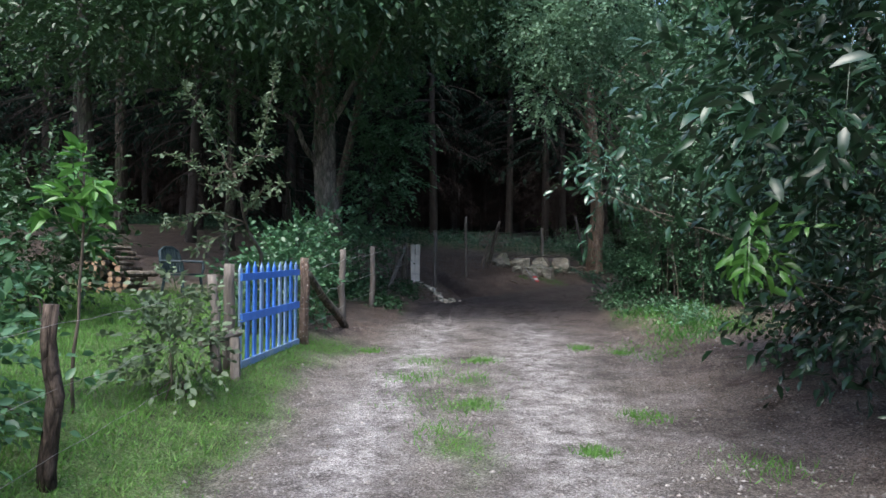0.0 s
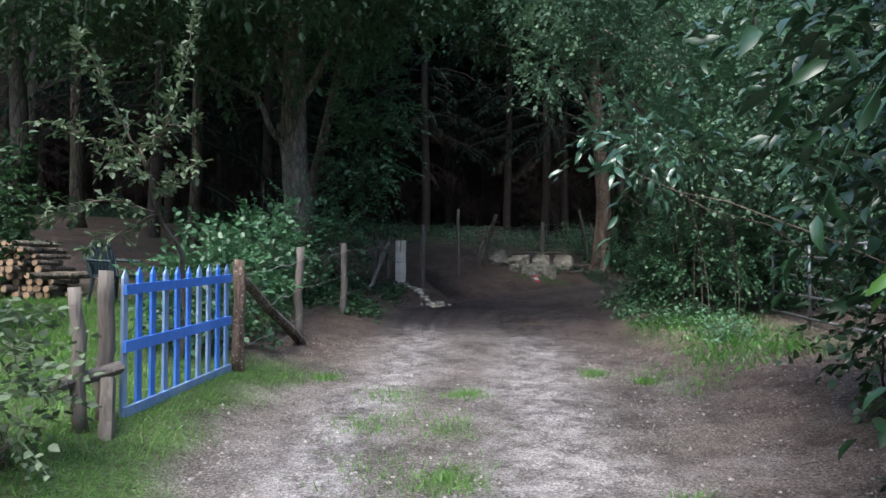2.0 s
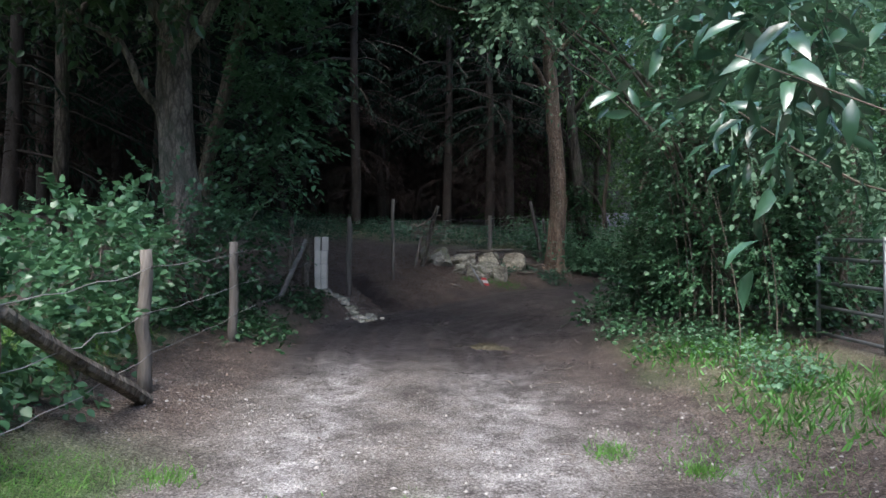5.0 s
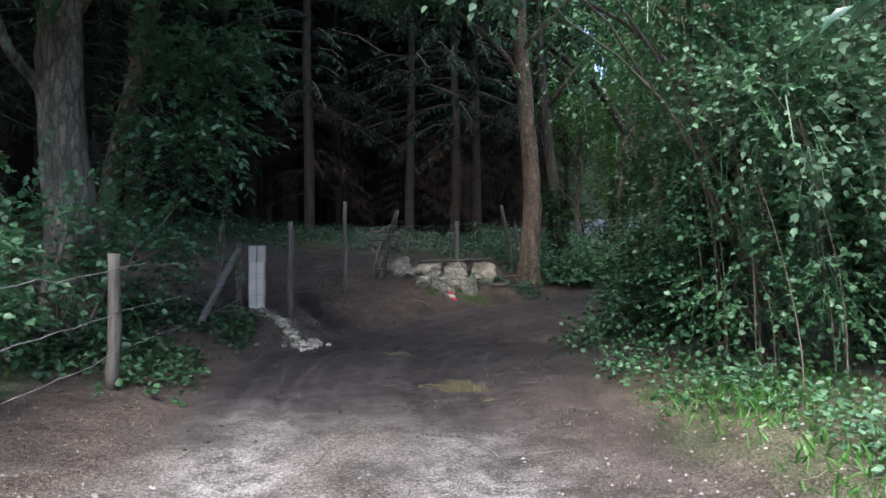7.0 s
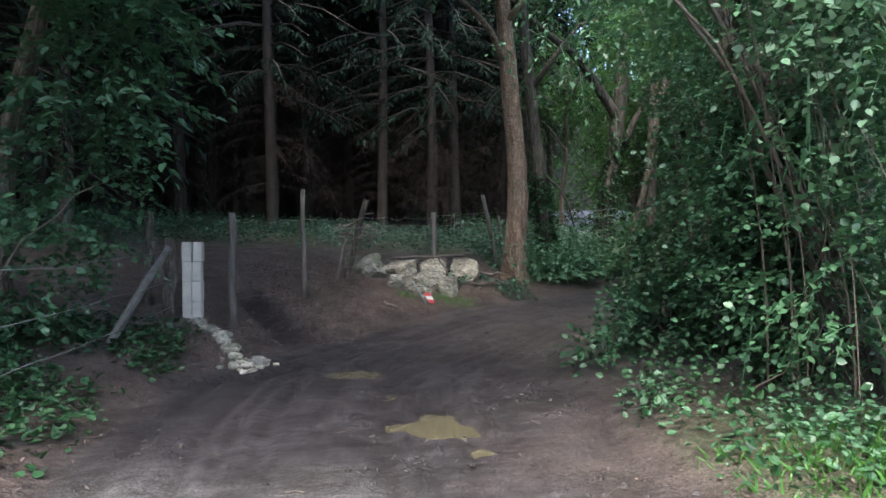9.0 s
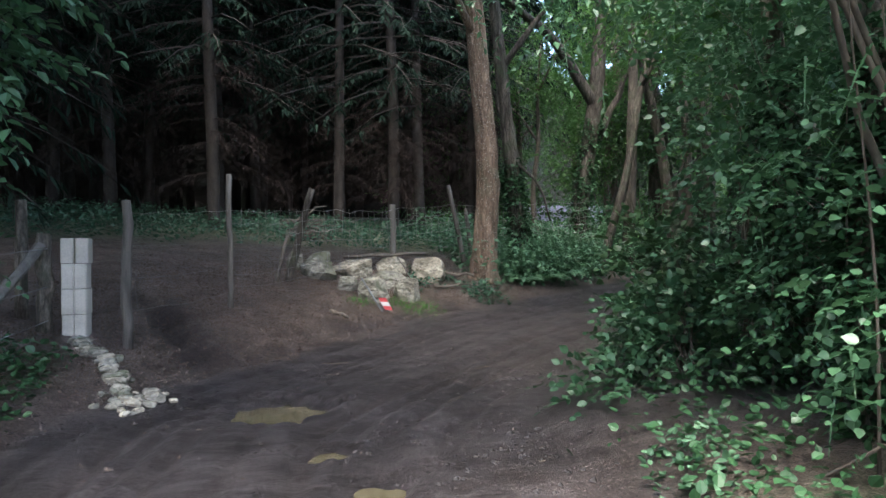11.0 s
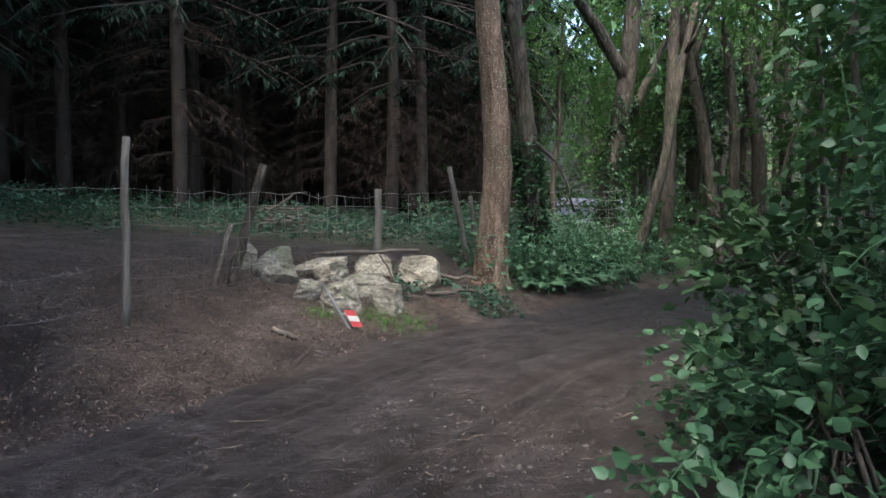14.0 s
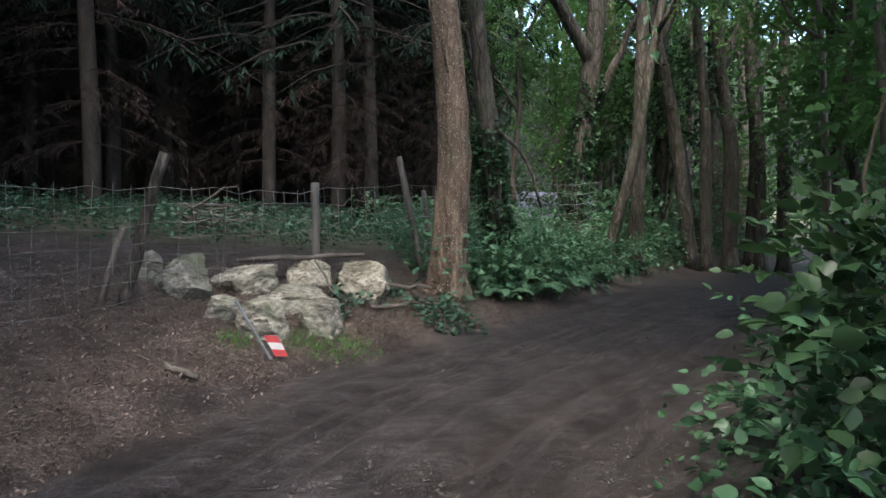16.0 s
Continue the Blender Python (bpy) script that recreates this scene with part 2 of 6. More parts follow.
def ground_material():
    """Soil whose gravel, mud, grass and leaf litter follow painted layers of the mesh."""
    m = bpy.data.materials.new("track_soil")
    m.use_nodes = True
    nt = m.node_tree
    N, L = nt.nodes.new, nt.links.new
    b = nt.nodes["Principled BSDF"]
    tc = N("ShaderNodeTexCoord")

    def noise_of(scale, detail=4, rough=0.6):
        n = N("ShaderNodeTexNoise")
        n.inputs["Scale"].default_value, n.inputs["Detail"].default_value, n.inputs["Roughness"].default_value = scale, detail, rough
        L(tc.outputs["Object"], n.inputs["Vector"])
        return n.outputs["Fac"]

    def ramp(src, a, c, p0=0.35, p1=0.65):
        r = N("ShaderNodeValToRGB")
        r.color_ramp.elements[0].position, r.color_ramp.elements[1].position = p0, p1
        r.color_ramp.elements[0].color, r.color_ramp.elements[1].color = (*a, 1), (*c, 1)
        L(src, r.inputs[0])
        return r.outputs[0]

    def layer(name):
        a = N("ShaderNodeAttribute")
        a.attribute_name = name
        return a.outputs["Fac"]

    def mix(f, a, c):
        x = N("ShaderNodeMix")
        x.data_type = "RGBA"
        L(f, x.inputs[0])
        L(a, x.inputs[6])
        L(c, x.inputs[7])
        return x.outputs[2]

    big, mid, fine, grit = noise_of(0.9), noise_of(6), noise_of(38), noise_of(120, 2)
    vor = N("ShaderNodeTexVoronoi")
    vor.inputs["Scale"].default_value = 34
    L(tc.outputs["Object"], vor.inputs["Vector"])
    stones = ramp(vor.outputs["Distance"], (0.52, 0.495, 0.48), (0.17, 0.155, 0.148), 0.1, 0.55)
    dust = ramp(fine, (0.31, 0.29, 0.282), (0.57, 0.55, 0.54))
    worn = mix(ramp(mid, (0, 0, 0), (1, 1, 1), 0.4, 0.6), stones, dust)
    dull = mix(ramp(mid, (0, 0, 0), (1, 1, 1), 0.42, 0.58), ramp(fine, (0.13, 0.115, 0.10), (0.32, 0.29, 0.265)), ramp(vor.outputs["Distance"], (0.40, 0.375, 0.35), (0.15, 0.132, 0.12), 0.1, 0.5))
    gravel = mix(layer("worn"), dull, worn)
    mp = N("ShaderNodeMapping")
    mp.inputs["Rotation"].default_value = (0, 0, radians(-44))
    mp.inputs["Scale"].default_value = (0.07, 1, 1)
    L(tc.outputs["Object"], mp.inputs["Vector"])
    drag = N("ShaderNodeTexNoise")
    drag.inputs["Scale"].default_value, drag.inputs["Detail"].default_value, drag.inputs["Roughness"].default_value = 15, 6, 0.7
    L(mp.outputs[0], drag.inputs["Vector"])
    mud = mix(ramp(big, (0, 0, 0), (1, 1, 1), 0.4, 0.62), ramp(fine, (0.035, 0.03, 0.031), (0.074, 0.066, 0.067)), ramp(mid, (0.044, 0.038, 0.039), (0.09, 0.08, 0.081)))
    grass = mix(ramp(mid, (0, 0, 0), (1, 1, 1)), ramp(fine, (0.04, 0.095, 0.02), (0.10, 0.20, 0.045)), ramp(fine, (0.08, 0.13, 0.04), (0.14, 0.22, 0.065)))
    litter = mix(ramp(mid, (0, 0, 0), (1, 1, 1)), ramp(fine, (0.05, 0.038, 0.033), (0.27, 0.21, 0.18), 0.42, 0.68), ramp(grit, (0.075, 0.057, 0.05), (0.24, 0.188, 0.16)))
    mud2 = N("ShaderNodeMix")
    mud2.data_type, mud2.blend_type = "RGBA", "MULTIPLY"
    mud2.inputs[0].default_value = 1.0
    L(mud, mud2.inputs[6])
    L(ramp(drag.outputs["Fac"], (0.55, 0.53, 0.53), (1.25, 1.25, 1.28), 0.38, 0.6), mud2.inputs[7])
    # Mud turns darker along the rut lines and in the hollow.
    rutted = mix(layer("rut"), mud2.outputs[2], ramp(drag.outputs["Fac"], (0.022, 0.017, 0.016), (0.055, 0.043, 0.04), 0.35, 0.65))
    col = mix(layer("litter"), mix(layer("mud"), gravel, rutted), litter)
    col = mix(layer("grass"), col, grass)
    speck = N("ShaderNodeMix")
    speck.data_type, speck.blend_type = "RGBA", "MULTIPLY"
    speck.inputs[0].default_value = 1.0
    L(col, speck.inputs[6])
    L(ramp(noise_of(70, 3, 0.75), (0.42, 0.40, 0.38), (1.25, 1.25, 1.25), 0.38, 0.56), speck.inputs[7])
    col = speck.outputs[2]
    tone = N("ShaderNodeMix")
    tone.data_type, tone.blend_type = "RGBA", "MULTIPLY"
    tone.inputs[0].default_value = 1.0
    L(col, tone.inputs[6])
    L(ramp(noise_of(2.1, 7, 0.72), (0.55, 0.53, 0.52), (1.45, 1.45, 1.45), 0.36, 0.64), tone.inputs[7])
    L(tone.outputs[2], b.inputs["Base Color"])
    rr = N("ShaderNodeMapRange")
    L(layer("mud"), rr.inputs[0])
    rr.inputs[3].default_value, rr.inputs[4].default_value = 0.9, 0.46
    L(rr.outputs[0], b.inputs["Roughness"])
    b.inputs["Specular IOR Level"].default_value = 0.3
    hs = N("ShaderNodeMath")
    hs.operation = "MULTIPLY_ADD"
    L(fine, hs.inputs[0])
    hs.inputs[1].default_value = 0.7
    L(grit, hs.inputs[2])
    hs2 = N("ShaderNodeMath")
    hs2.operation = "MULTIPLY_ADD"
    L(drag.outputs["Fac"], hs2.inputs[0])
    hs2.inputs[1].default_value = 1.5
    L(hs.outputs[0], hs2.inputs[2])
    bp = N("ShaderNodeBump")
    bp.inputs["Strength"].default_value, bp.inputs["Distance"].default_value = 1.0, 0.05
    L(hs2.outputs[0], bp.inputs["Height"])
    L(bp.outputs[0], b.inputs["Normal"])
    return m


M_GROUND = ground_material()


# ---- building kit ----
def mesh_np(name, V, F, mats, smooth=False):
    V, F = np.asarray(V, float), np.asarray(F, int)
    me = bpy.data.meshes.new(name)
    me.vertices.add(len(V))
    me.vertices.foreach_set("co", V.ravel())
    me.loops.add(F.size)
    me.loops.foreach_set("vertex_index", F.ravel())
    me.polygons.add(len(F))
    me.polygons.foreach_set("loop_start", np.arange(len(F)) * F.shape[1])
    me.polygons.foreach_set("use_smooth", np.full(len(F), bool(smooth)))
    me.update(calc_edges=True)
    for m in (mats if isinstance(mats, (list, tuple)) else [mats]):
        me.materials.append(m)
    return me


def join(pieces):
    Vs, Fs, k = [], [], 0
    for V, F in pieces:
        Vs.append(V)
        Fs.append(F + k)
        k += len(V)
    return np.concatenate(Vs), np.concatenate(Fs)


def thing(name, at, label, category, group=""):
    ob = new(name)
    ob.location = at
    ob.empty_display_size = 0.1
    return tagged(ob, label, category, group)


def part(name, VF, mat, parent=None, label="", smooth=False):
    """One mesh in world metres, hung under its thing."""
    V, F = VF
    o = Vector((0, 0, 0))
    p = parent
    while p is not None:
        o += p.location
        p = p.parent
    ob = new(name, mesh_np(name, np.asarray(V) - np.array(o), F, mat, smooth))
    ob.parent = parent
    return tagged(ob, label)


def single(name, VF, mat, label, category, group="", kind="", smooth=False):
    return tagged(new(name, mesh_np(name, VF[0], VF[1], mat, smooth)), label, category, group, kind)


def unit(a):
    return a / (np.linalg.norm(a, axis=-1, keepdims=True) + 1e-9)


def tube(path, radii, sides=8, rough=0.0, ridges=0):
    """A closed tapering tube along a path, as triangles."""
    P = np.asarray(path, float)
    n = len(P)
    R = np.interp(np.linspace(0, 1, n), np.linspace(0, 1, len(radii)), radii)
    T = unit(np.gradient(P, axis=0))
    ref = np.where(np.abs(T[:, 2:3]) > 0.8, [[1.0, 0, 0]], [[0, 0, 1.0]])
    U = unit(np.cross(T, ref))
    for i in range(1, n):
        U[i] = unit(U[i - 1] - T[i] * (U[i - 1] @ T[i]))
    W = np.cross(T, U)
    a = np.linspace(0, 2 * np.pi, sides, endpoint=False)
    k = 1 + rough * rng.normal(size=(n, sides))
    if ridges:
        ph = rng.random(3) * 6
        k += 0.05 * np.sin(ridges * a[None] + ph[0] + np.linspace(0, 3, n)[:, None]) + 0.03 * np.sin(2.3 * ridges * a[None] + np.linspace(0, 9, n)[:, None])
    V = P[:, None] + (R[:, None] * k)[..., None] * (np.cos(a)[None, :, None] * U[:, None] + np.sin(a)[None, :, None] * W[:, None])
    V = np.concatenate([V.reshape(-1, 3), P[:1], P[-1:]])
    i, j = np.meshgrid(np.arange(n - 1), np.arange(sides), indexing="ij")
    j2 = (j + 1) % sides
    A, B, C, D = (i * sides + j).ravel(), (i * sides + j2).ravel(), ((i + 1) * sides + j2).ravel(), ((i + 1) * sides + j).ravel()
    F = np.concatenate([np.stack([A, B, C], 1), np.stack([A, C, D], 1)])
    js = np.arange(sides)
    c0 = np.stack([np.full(sides, n * sides), (js + 1) % sides, js], 1)
    c1 = np.stack([np.full(sides, n * sides + 1), (n - 1) * sides + js, (n - 1) * sides + (js + 1) % sides], 1)
    return V, np.concatenate([F, c0, c1])


def bent(p, q, n=6, wobble=0.05, sag=0.0):
    """A slightly crooked line from p to q."""
    p, q = np.asarray(p, float), np.asarray(q, float)
    t = np.linspace(0, 1, n)[:, None]
    w = rng.normal(size=(n, 3)) * wobble * np.sin(np.pi * t) ** 0.6
    P = p + (q - p) * t + w
    P[:, 2] -= sag * 4 * (t * (1 - t))[:, 0]
    P[0], P[-1] = p, q
    return P


def box(c, s, turn=0.0, tip=None):
    """A box with chamfered long edges; tip: pointed top of that height."""
    hx, hy, hz = s[0] / 2, s[1] / 2, s[2] / 2
    b = min(hx, hy) * 0.22
    ring = np.array([(-hx + b, -hy), (hx - b, -hy), (hx, -hy + b), (hx, hy - b), (hx - b, hy), (-hx + b, hy), (-hx, hy - b), (-hx, -hy + b)])
    V = np.concatenate([np.c_[ring, np.full(8, -hz)], np.c_[ring, np.full(8, hz)], [[0, 0, -hz], [0, 0, hz + (tip or 0)]]])
    F = []
    for i in range(8):
        j = (i + 1) % 8
        F += [(i, j, 8 + j), (i, 8 + j, 8 + i), (16, j, i), (17, 8 + i, 8 + j)]
    ca, sa = math.cos(turn), math.sin(turn)
    V = V @ np.array([[ca, sa, 0], [-sa, ca, 0], [0, 0, 1]]) + np.asarray(c)
    return V, np.array(F)


LEAF = (np.array([(0, 0, 0), (0.3, 0.5, 0.09), (0.7, 0.4, 0.05), (1, 0, -0.1), (0.7, -0.4, 0.05), (0.3, -0.5, 0.09)], float),
        np.array([(0, 3, 1), (1, 3, 2), (0, 5, 3), (5, 4, 3)]))
LONGLEAF = (np.array([(0, 0, 0), (0.35, 0, 0.05), (0.7, 0, 0.02), (1, 0, -0.12), (0.3, 0.5, 0.11), (0.68, 0.44, 0.07), (0.3, -0.5, 0.11), (0.68, -0.44, 0.07)], float),
            np.array([(0, 1, 4), (1, 2, 5), (1, 5, 4), (2, 3, 5), (0, 6, 1), (1, 7, 2), (1, 6, 7), (2, 7, 3)]))
ROUND = (np.array([(0, 0, 0), (0.14, 0.36, 0.06), (0.48, 0.5, 0.08), (0.8, 0.24, 0.02), (1, 0, -0.08), (0.8, -0.24, 0.02), (0.48, -0.5, 0.08), (0.14, -0.36, 0.06)], float),
         np.array([(0, 2, 1), (0, 4, 2), (2, 4, 3), (0, 7, 6), (0, 6, 4), (6, 5, 4)]))
BLADE = (np.array([(0, 0.5, 0), (0, -0.5, 0), (0.55, 0.36, 0.05), (0.55, -0.36, 0.05), (1, 0, -0.12)], float), np.array([(0, 1, 3), (0, 3, 2), (2, 3, 4)]))
DIAMOND = (np.array([(0, 0, 0), (0.45, 0.5, 0.1), (1, 0, -0.08), (0.45, -0.5, 0.1)], float), np.array([(0, 2, 1), (0, 3, 2)]))
FROND = (np.array([(0, 0, 0), (0.4, 0.5, -0.03), (1, 0, -0.12), (0.4, -0.5, -0.03)], float), np.array([(0, 2, 1), (0, 3, 2)]))


def leaves(P, A, N, L, W, T=LEAF):
    A = unit(A)
    S = unit(np.cross(N, A))
    U = np.cross(A, S)
    tv, tf = T
    L, W = np.broadcast_to(L, len(P))[:, None, None], np.broadcast_to(W, len(P))[:, None, None]
    V = P[:, None] + tv[None, :, 0:1] * L * A[:, None] + tv[None, :, 1:2] * W * S[:, None] + tv[None, :, 2:3] * L * U[:, None]
    F = tf[None] + (np.arange(len(P)) * len(tv))[:, None, None]
    return V.reshape(-1, 3), F.reshape(-1, 3)


def sprays(C, D, length, count, leaf, width, T=LEAF, droop=0.3, jit=0.35, twig=0.006, up=1.0):
    """Twigs with alternate leaves: C where each begins, D which way it goes."""
    n = len(C)
    D = unit(D)
    length = np.broadcast_to(length, n)[:, None, None]
    t = np.linspace(0.2, 1, count)[None, :, None]
    pos = C[:, None] + D[:, None] * length * t
    pos[..., 2] -= (droop * length * t ** 2)[..., 0]
    side = unit(np.cross(D, Z3) + 1e-4)
    sg = np.where(np.arange(count) % 2, 1.0, -1.0)[None, :, None]
    A = D[:, None] * 0.6 + side[:, None] * sg * 0.85 + rng.normal(size=(n, count, 3)) * jit
    A[:, -1] = D
    A[..., 2] -= droop * 0.8
    N = np.array([0, 0, up]) + rng.normal(size=(n, count, 3)) * jit * 1.1
    k = n * count
    Ls = leaf * (0.6 + 0.7 * rng.random(k))
    VF = [leaves(pos.reshape(-1, 3), A.reshape(-1, 3), N.reshape(-1, 3), Ls, Ls * width, T)]
    if twig:
        e = C + D * length[:, 0]
        e[:, 2] -= droop * length[:, 0, 0]
        m = (C + e) / 2 + [0, 0, 1] * (droop * length[:, 0] * 0.25)
        o = side * twig
        V = np.stack([C + o, C - o, m + o * 0.8, m - o * 0.8, e], 1).reshape(-1, 3)
        F = np.array([(0, 1, 3), (0, 3, 2), (2, 3, 4)])[None] + (np.arange(n) * 5)[:, None, None]
        VF.append((V, F.reshape(-1, 3)))
    return VF


def in_blobs(n, blobs, shell=0.55, up=0.1):
    """Places in a lumpy heap of ellipsoids and the way out of it at each."""
    B = np.array(blobs, float)
    w = (B[:, 3] * B[:, 4] * B[:, 5]) ** 0.67
    i = rng.choice(len(B), n, p=w / w.sum())
    d = unit(rng.normal(size=(n, 3)))
    lump = 1 + 0.16 * np.sin(d @ np.array([5.0, 3, 4]) + i * 2.1) + 0.12 * np.sin(d @ np.array([-7.0, 9, 5]) + i)
    r = (shell + (1 - shell) * rng.random(n)) * lump
    C = B[i, :3] + d * B[i, 3:] * r[:, None]
    D = unit(d / B[i, 3:] + rng.normal(size=(n, 3)) * 0.45 + [0, 0, up])
    return C, D


# ---- lie of the land ----
LEFT_EDGE = np.array([(-1.6, -60), (-1.5, 5), (-1.2, 9), (-0.8, 12), (-0.7, 14.5), (-0.4, 16.2), (0.6, 17.6), (1.8, 18.9), (3.0, 20.3), (4.6, 21.5), (5.85, 22.55), (7.1, 23.4), (9.2, 25.3), (11.7, 27.1), (14.2, 28.6), (60, 50)])
RIGHT_EDGE = np.array([(2.7, -60), (2.7, 8), (2.7, 12), (3.1, 15), (4.2, 17.3), (6, 19.2), (8.7, 21.6), (11.5, 24), (15, 26.3), (60, 46)])


def beside(x, y, line):
    """Distance from an edge line: above 0 on its left, below 0 on its right."""
    best, sign = np.full(np.shape(x), 1e9), np.ones(np.shape(x))
    for a, b in zip(line[:-1], line[1:]):
        ab = b - a
        t = np.clip(((x - a[0]) * ab[0] + (y - a[1]) * ab[1]) / (ab @ ab), 0, 1)
        dx, dy = x - a[0] - t * ab[0], y - a[1] - t * ab[1]
        d = np.hypot(dx, dy)
        s = np.where(ab[0] * (y - a[1]) - ab[1] * (x - a[0]) >= 0, 1.0, -1.0)
        sign = np.where(d < best, s, sign)
        best = np.minimum(best, d)
    return best * sign


def waves(x, y, scale, seed):
    r = np.random.default_rng(seed)
    h = 0
    for k in range(7):
        a, f = r.random() * 6.3, scale * (0.6 + 1.1 * r.random())
        h = h + np.sin(f * (np.cos(a) * x + np.sin(a) * y) + r.random() * 6.3)
    return h / 7


def lumps(x, y, f, seed, octaves=3):
    """Uneven value noise, about -1 to 1."""
    h, a = 0, 1.0
    for k in range(octaves):
        u, v = x * f + 17.3 * seed, y * f - 9.1 * seed
        i, j = np.floor(u), np.floor(v)
        s, t = u - i, v - j
        s, t = s * s * (3 - 2 * s), t * t * (3 - 2 * t)

        def corner(p, q):
            w = np.sin(p * 127.1 + q * 311.7 + seed * 74.7) * 43758.5453
            return (w - np.floor(w)) * 2 - 1

        h = h + a * ((corner(i, j) * (1 - s) + corner(i + 1, j) * s) * (1 - t) + (corner(i, j + 1) * (1 - s) + corner(i + 1, j + 1) * s) * t)
        f, a = f * 2.1, a * 0.5
    return h / 1.5


RUTS = ((0.35, 0.07, 0.04), (0.75, 0.09, 0.08), (0.98, 0.05, 0.04), (1.2, 0.06, 0.05), (1.6, 0.06, 0.035), (2.05, 0.1, 0.09), (2.3, 0.05, 0.045), (2.55, 0.07, 0.06), (2.95, 0.06, 0.03))
PUDDLES = [(1.78, 13.95, 0.3, 0.45, 0.595), (1.22, 16.2, 0.38, 0.34, 0.655), (1.98, 13.2, 0.1, 0.14, 0.58), (1.6, 14.95, 0.13, 0.16, 0.625)]


def trench(x, y):
    """Across and along a freshly dug hollow beside the rubble."""
    a, b = np.array([-0.29, 19.43]), np.array([0.41, 17.68])
    ab = b - a
    L = np.hypot(*ab)
    t = ((x - a[0]) * ab[0] + (y - a[1]) * ab[1]) / L ** 2
    d = ((y - a[1]) * ab[0] - (x - a[0]) * ab[1]) / L
    return d, soft(t, -0.25, 0.1) * (1 - soft(t, 0.8, 1.2))


def height(x, y):
    x, y = np.asarray(x, float), np.asarray(y, float)
    z = np.interp(y, [-60, 0, 6, 9.5, 12, 13.4, 16, 18, 20.5, 24, 60, 400], [-0.9, -0.02, 0.235, 0.385, 0.58, 0.63, 0.735, 0.83, 1.03, 1.25, 2.6, 2.6])
    s = np.maximum(beside(x, y, LEFT_EDGE), 0)
    field = np.clip((y - 13) / 3, 0, 1)
    z = z + (0.38 + 0.12 * field) * (1 - np.exp(-s / 1.0)) + np.clip(s - 2, 0, 12) * (0.025 + 0.085 * field) + 0.13 * field * np.clip((s - 1.2) / 1.2, 0, 1)
    r = np.maximum(-beside(x, y, RIGHT_EDGE), 0)
    z = z + 0.4 * (1 - np.exp(-r / 1.2))
    near = np.exp(-np.maximum(np.abs(x - 1) - 8, 0) / 4) * (y > -5)
    z = z + near * (0.022 * waves(x, y, 1.6, 3) + 0.012 * waves(x, y, 6, 4) * (1 - np.clip((y - 11) / 2, 0, 1)))
    on = (s <= 0) & (r <= 0)
    e = -beside(x, y, LEFT_EDGE)
    mud = np.clip((y - 11.2) / 2.5, 0, 1) * on
    for c, wd, dp in RUTS:
        c2 = c + 0.06 * waves(x, y, 0.7, 9)
        z = z - 0.62 * mud * dp * np.exp(-((e - c2) / wd) ** 2) + mud * dp * 0.16 * np.exp(-((e - c2 - 1.7 * wd) / (0.6 * wd)) ** 2)
    z = z + mud * (0.007 * lumps(x, y, 2.2, 5, 4) + 0.01 * lumps(x, y, 7.0, 6, 2)) + near * 0.012 * lumps(x, y, 3.5, 8, 3)
    d, u = trench(x, y)
    z = z - 0.13 * u * np.exp(-(d / 0.16) ** 2) + 0.07 * u * (1 + 0.6 * lumps(x, y, 3.0, 15, 3)) * np.exp(-((d - 0.34) / 0.16) ** 2)
    for px, py, a, b, w in PUDDLES:
        q = ((x - px) / a) ** 2 + ((y - py) / b) ** 2
        q = q * np.clip(1 + 1.15 * lumps(0.8 * x + 0.6 * y, 0.8 * y - 0.6 * x, 4.2, 12, 3), 0.3, 3)
        z = np.where(q < 6, np.maximum(z, w + 0.015), z)
        t = np.clip(1.6 - 0.6 * q, 0, 1)
        z = z * (1 - t) + (w - 0.035 + 0.045 * q) * t
    return z


def H(x, y):
    return float(height(np.array([x]), np.array([y]))[0])


def graded(lo, hi, step, far0, far1, grow=1.22):
    a = list(np.arange(lo, hi, step))
    d, v = step, a[-1]
    while v < far1:
        d *= grow
        v += d
        a.append(v)
    d, v = step, lo
    while v > far0:
        d *= grow
        v -= d
        a.insert(0, v)
    return np.array(a)


def soft(v, a, b):
    t = np.clip((v - a) / (b - a), 0, 1)
    return t * t * (3 - 2 * t)


def weedy(x, y):
    """How thick the weeds stand at the far side of the field."""
    return soft(y - 0.06 * x + 1.2 * waves(x, y, 1.3, 21) + 0.8 * lumps(x, y, 1.1, 23), 24.0, 26.4) * soft(beside(x, y, LEFT_EDGE), 1.5, 3)


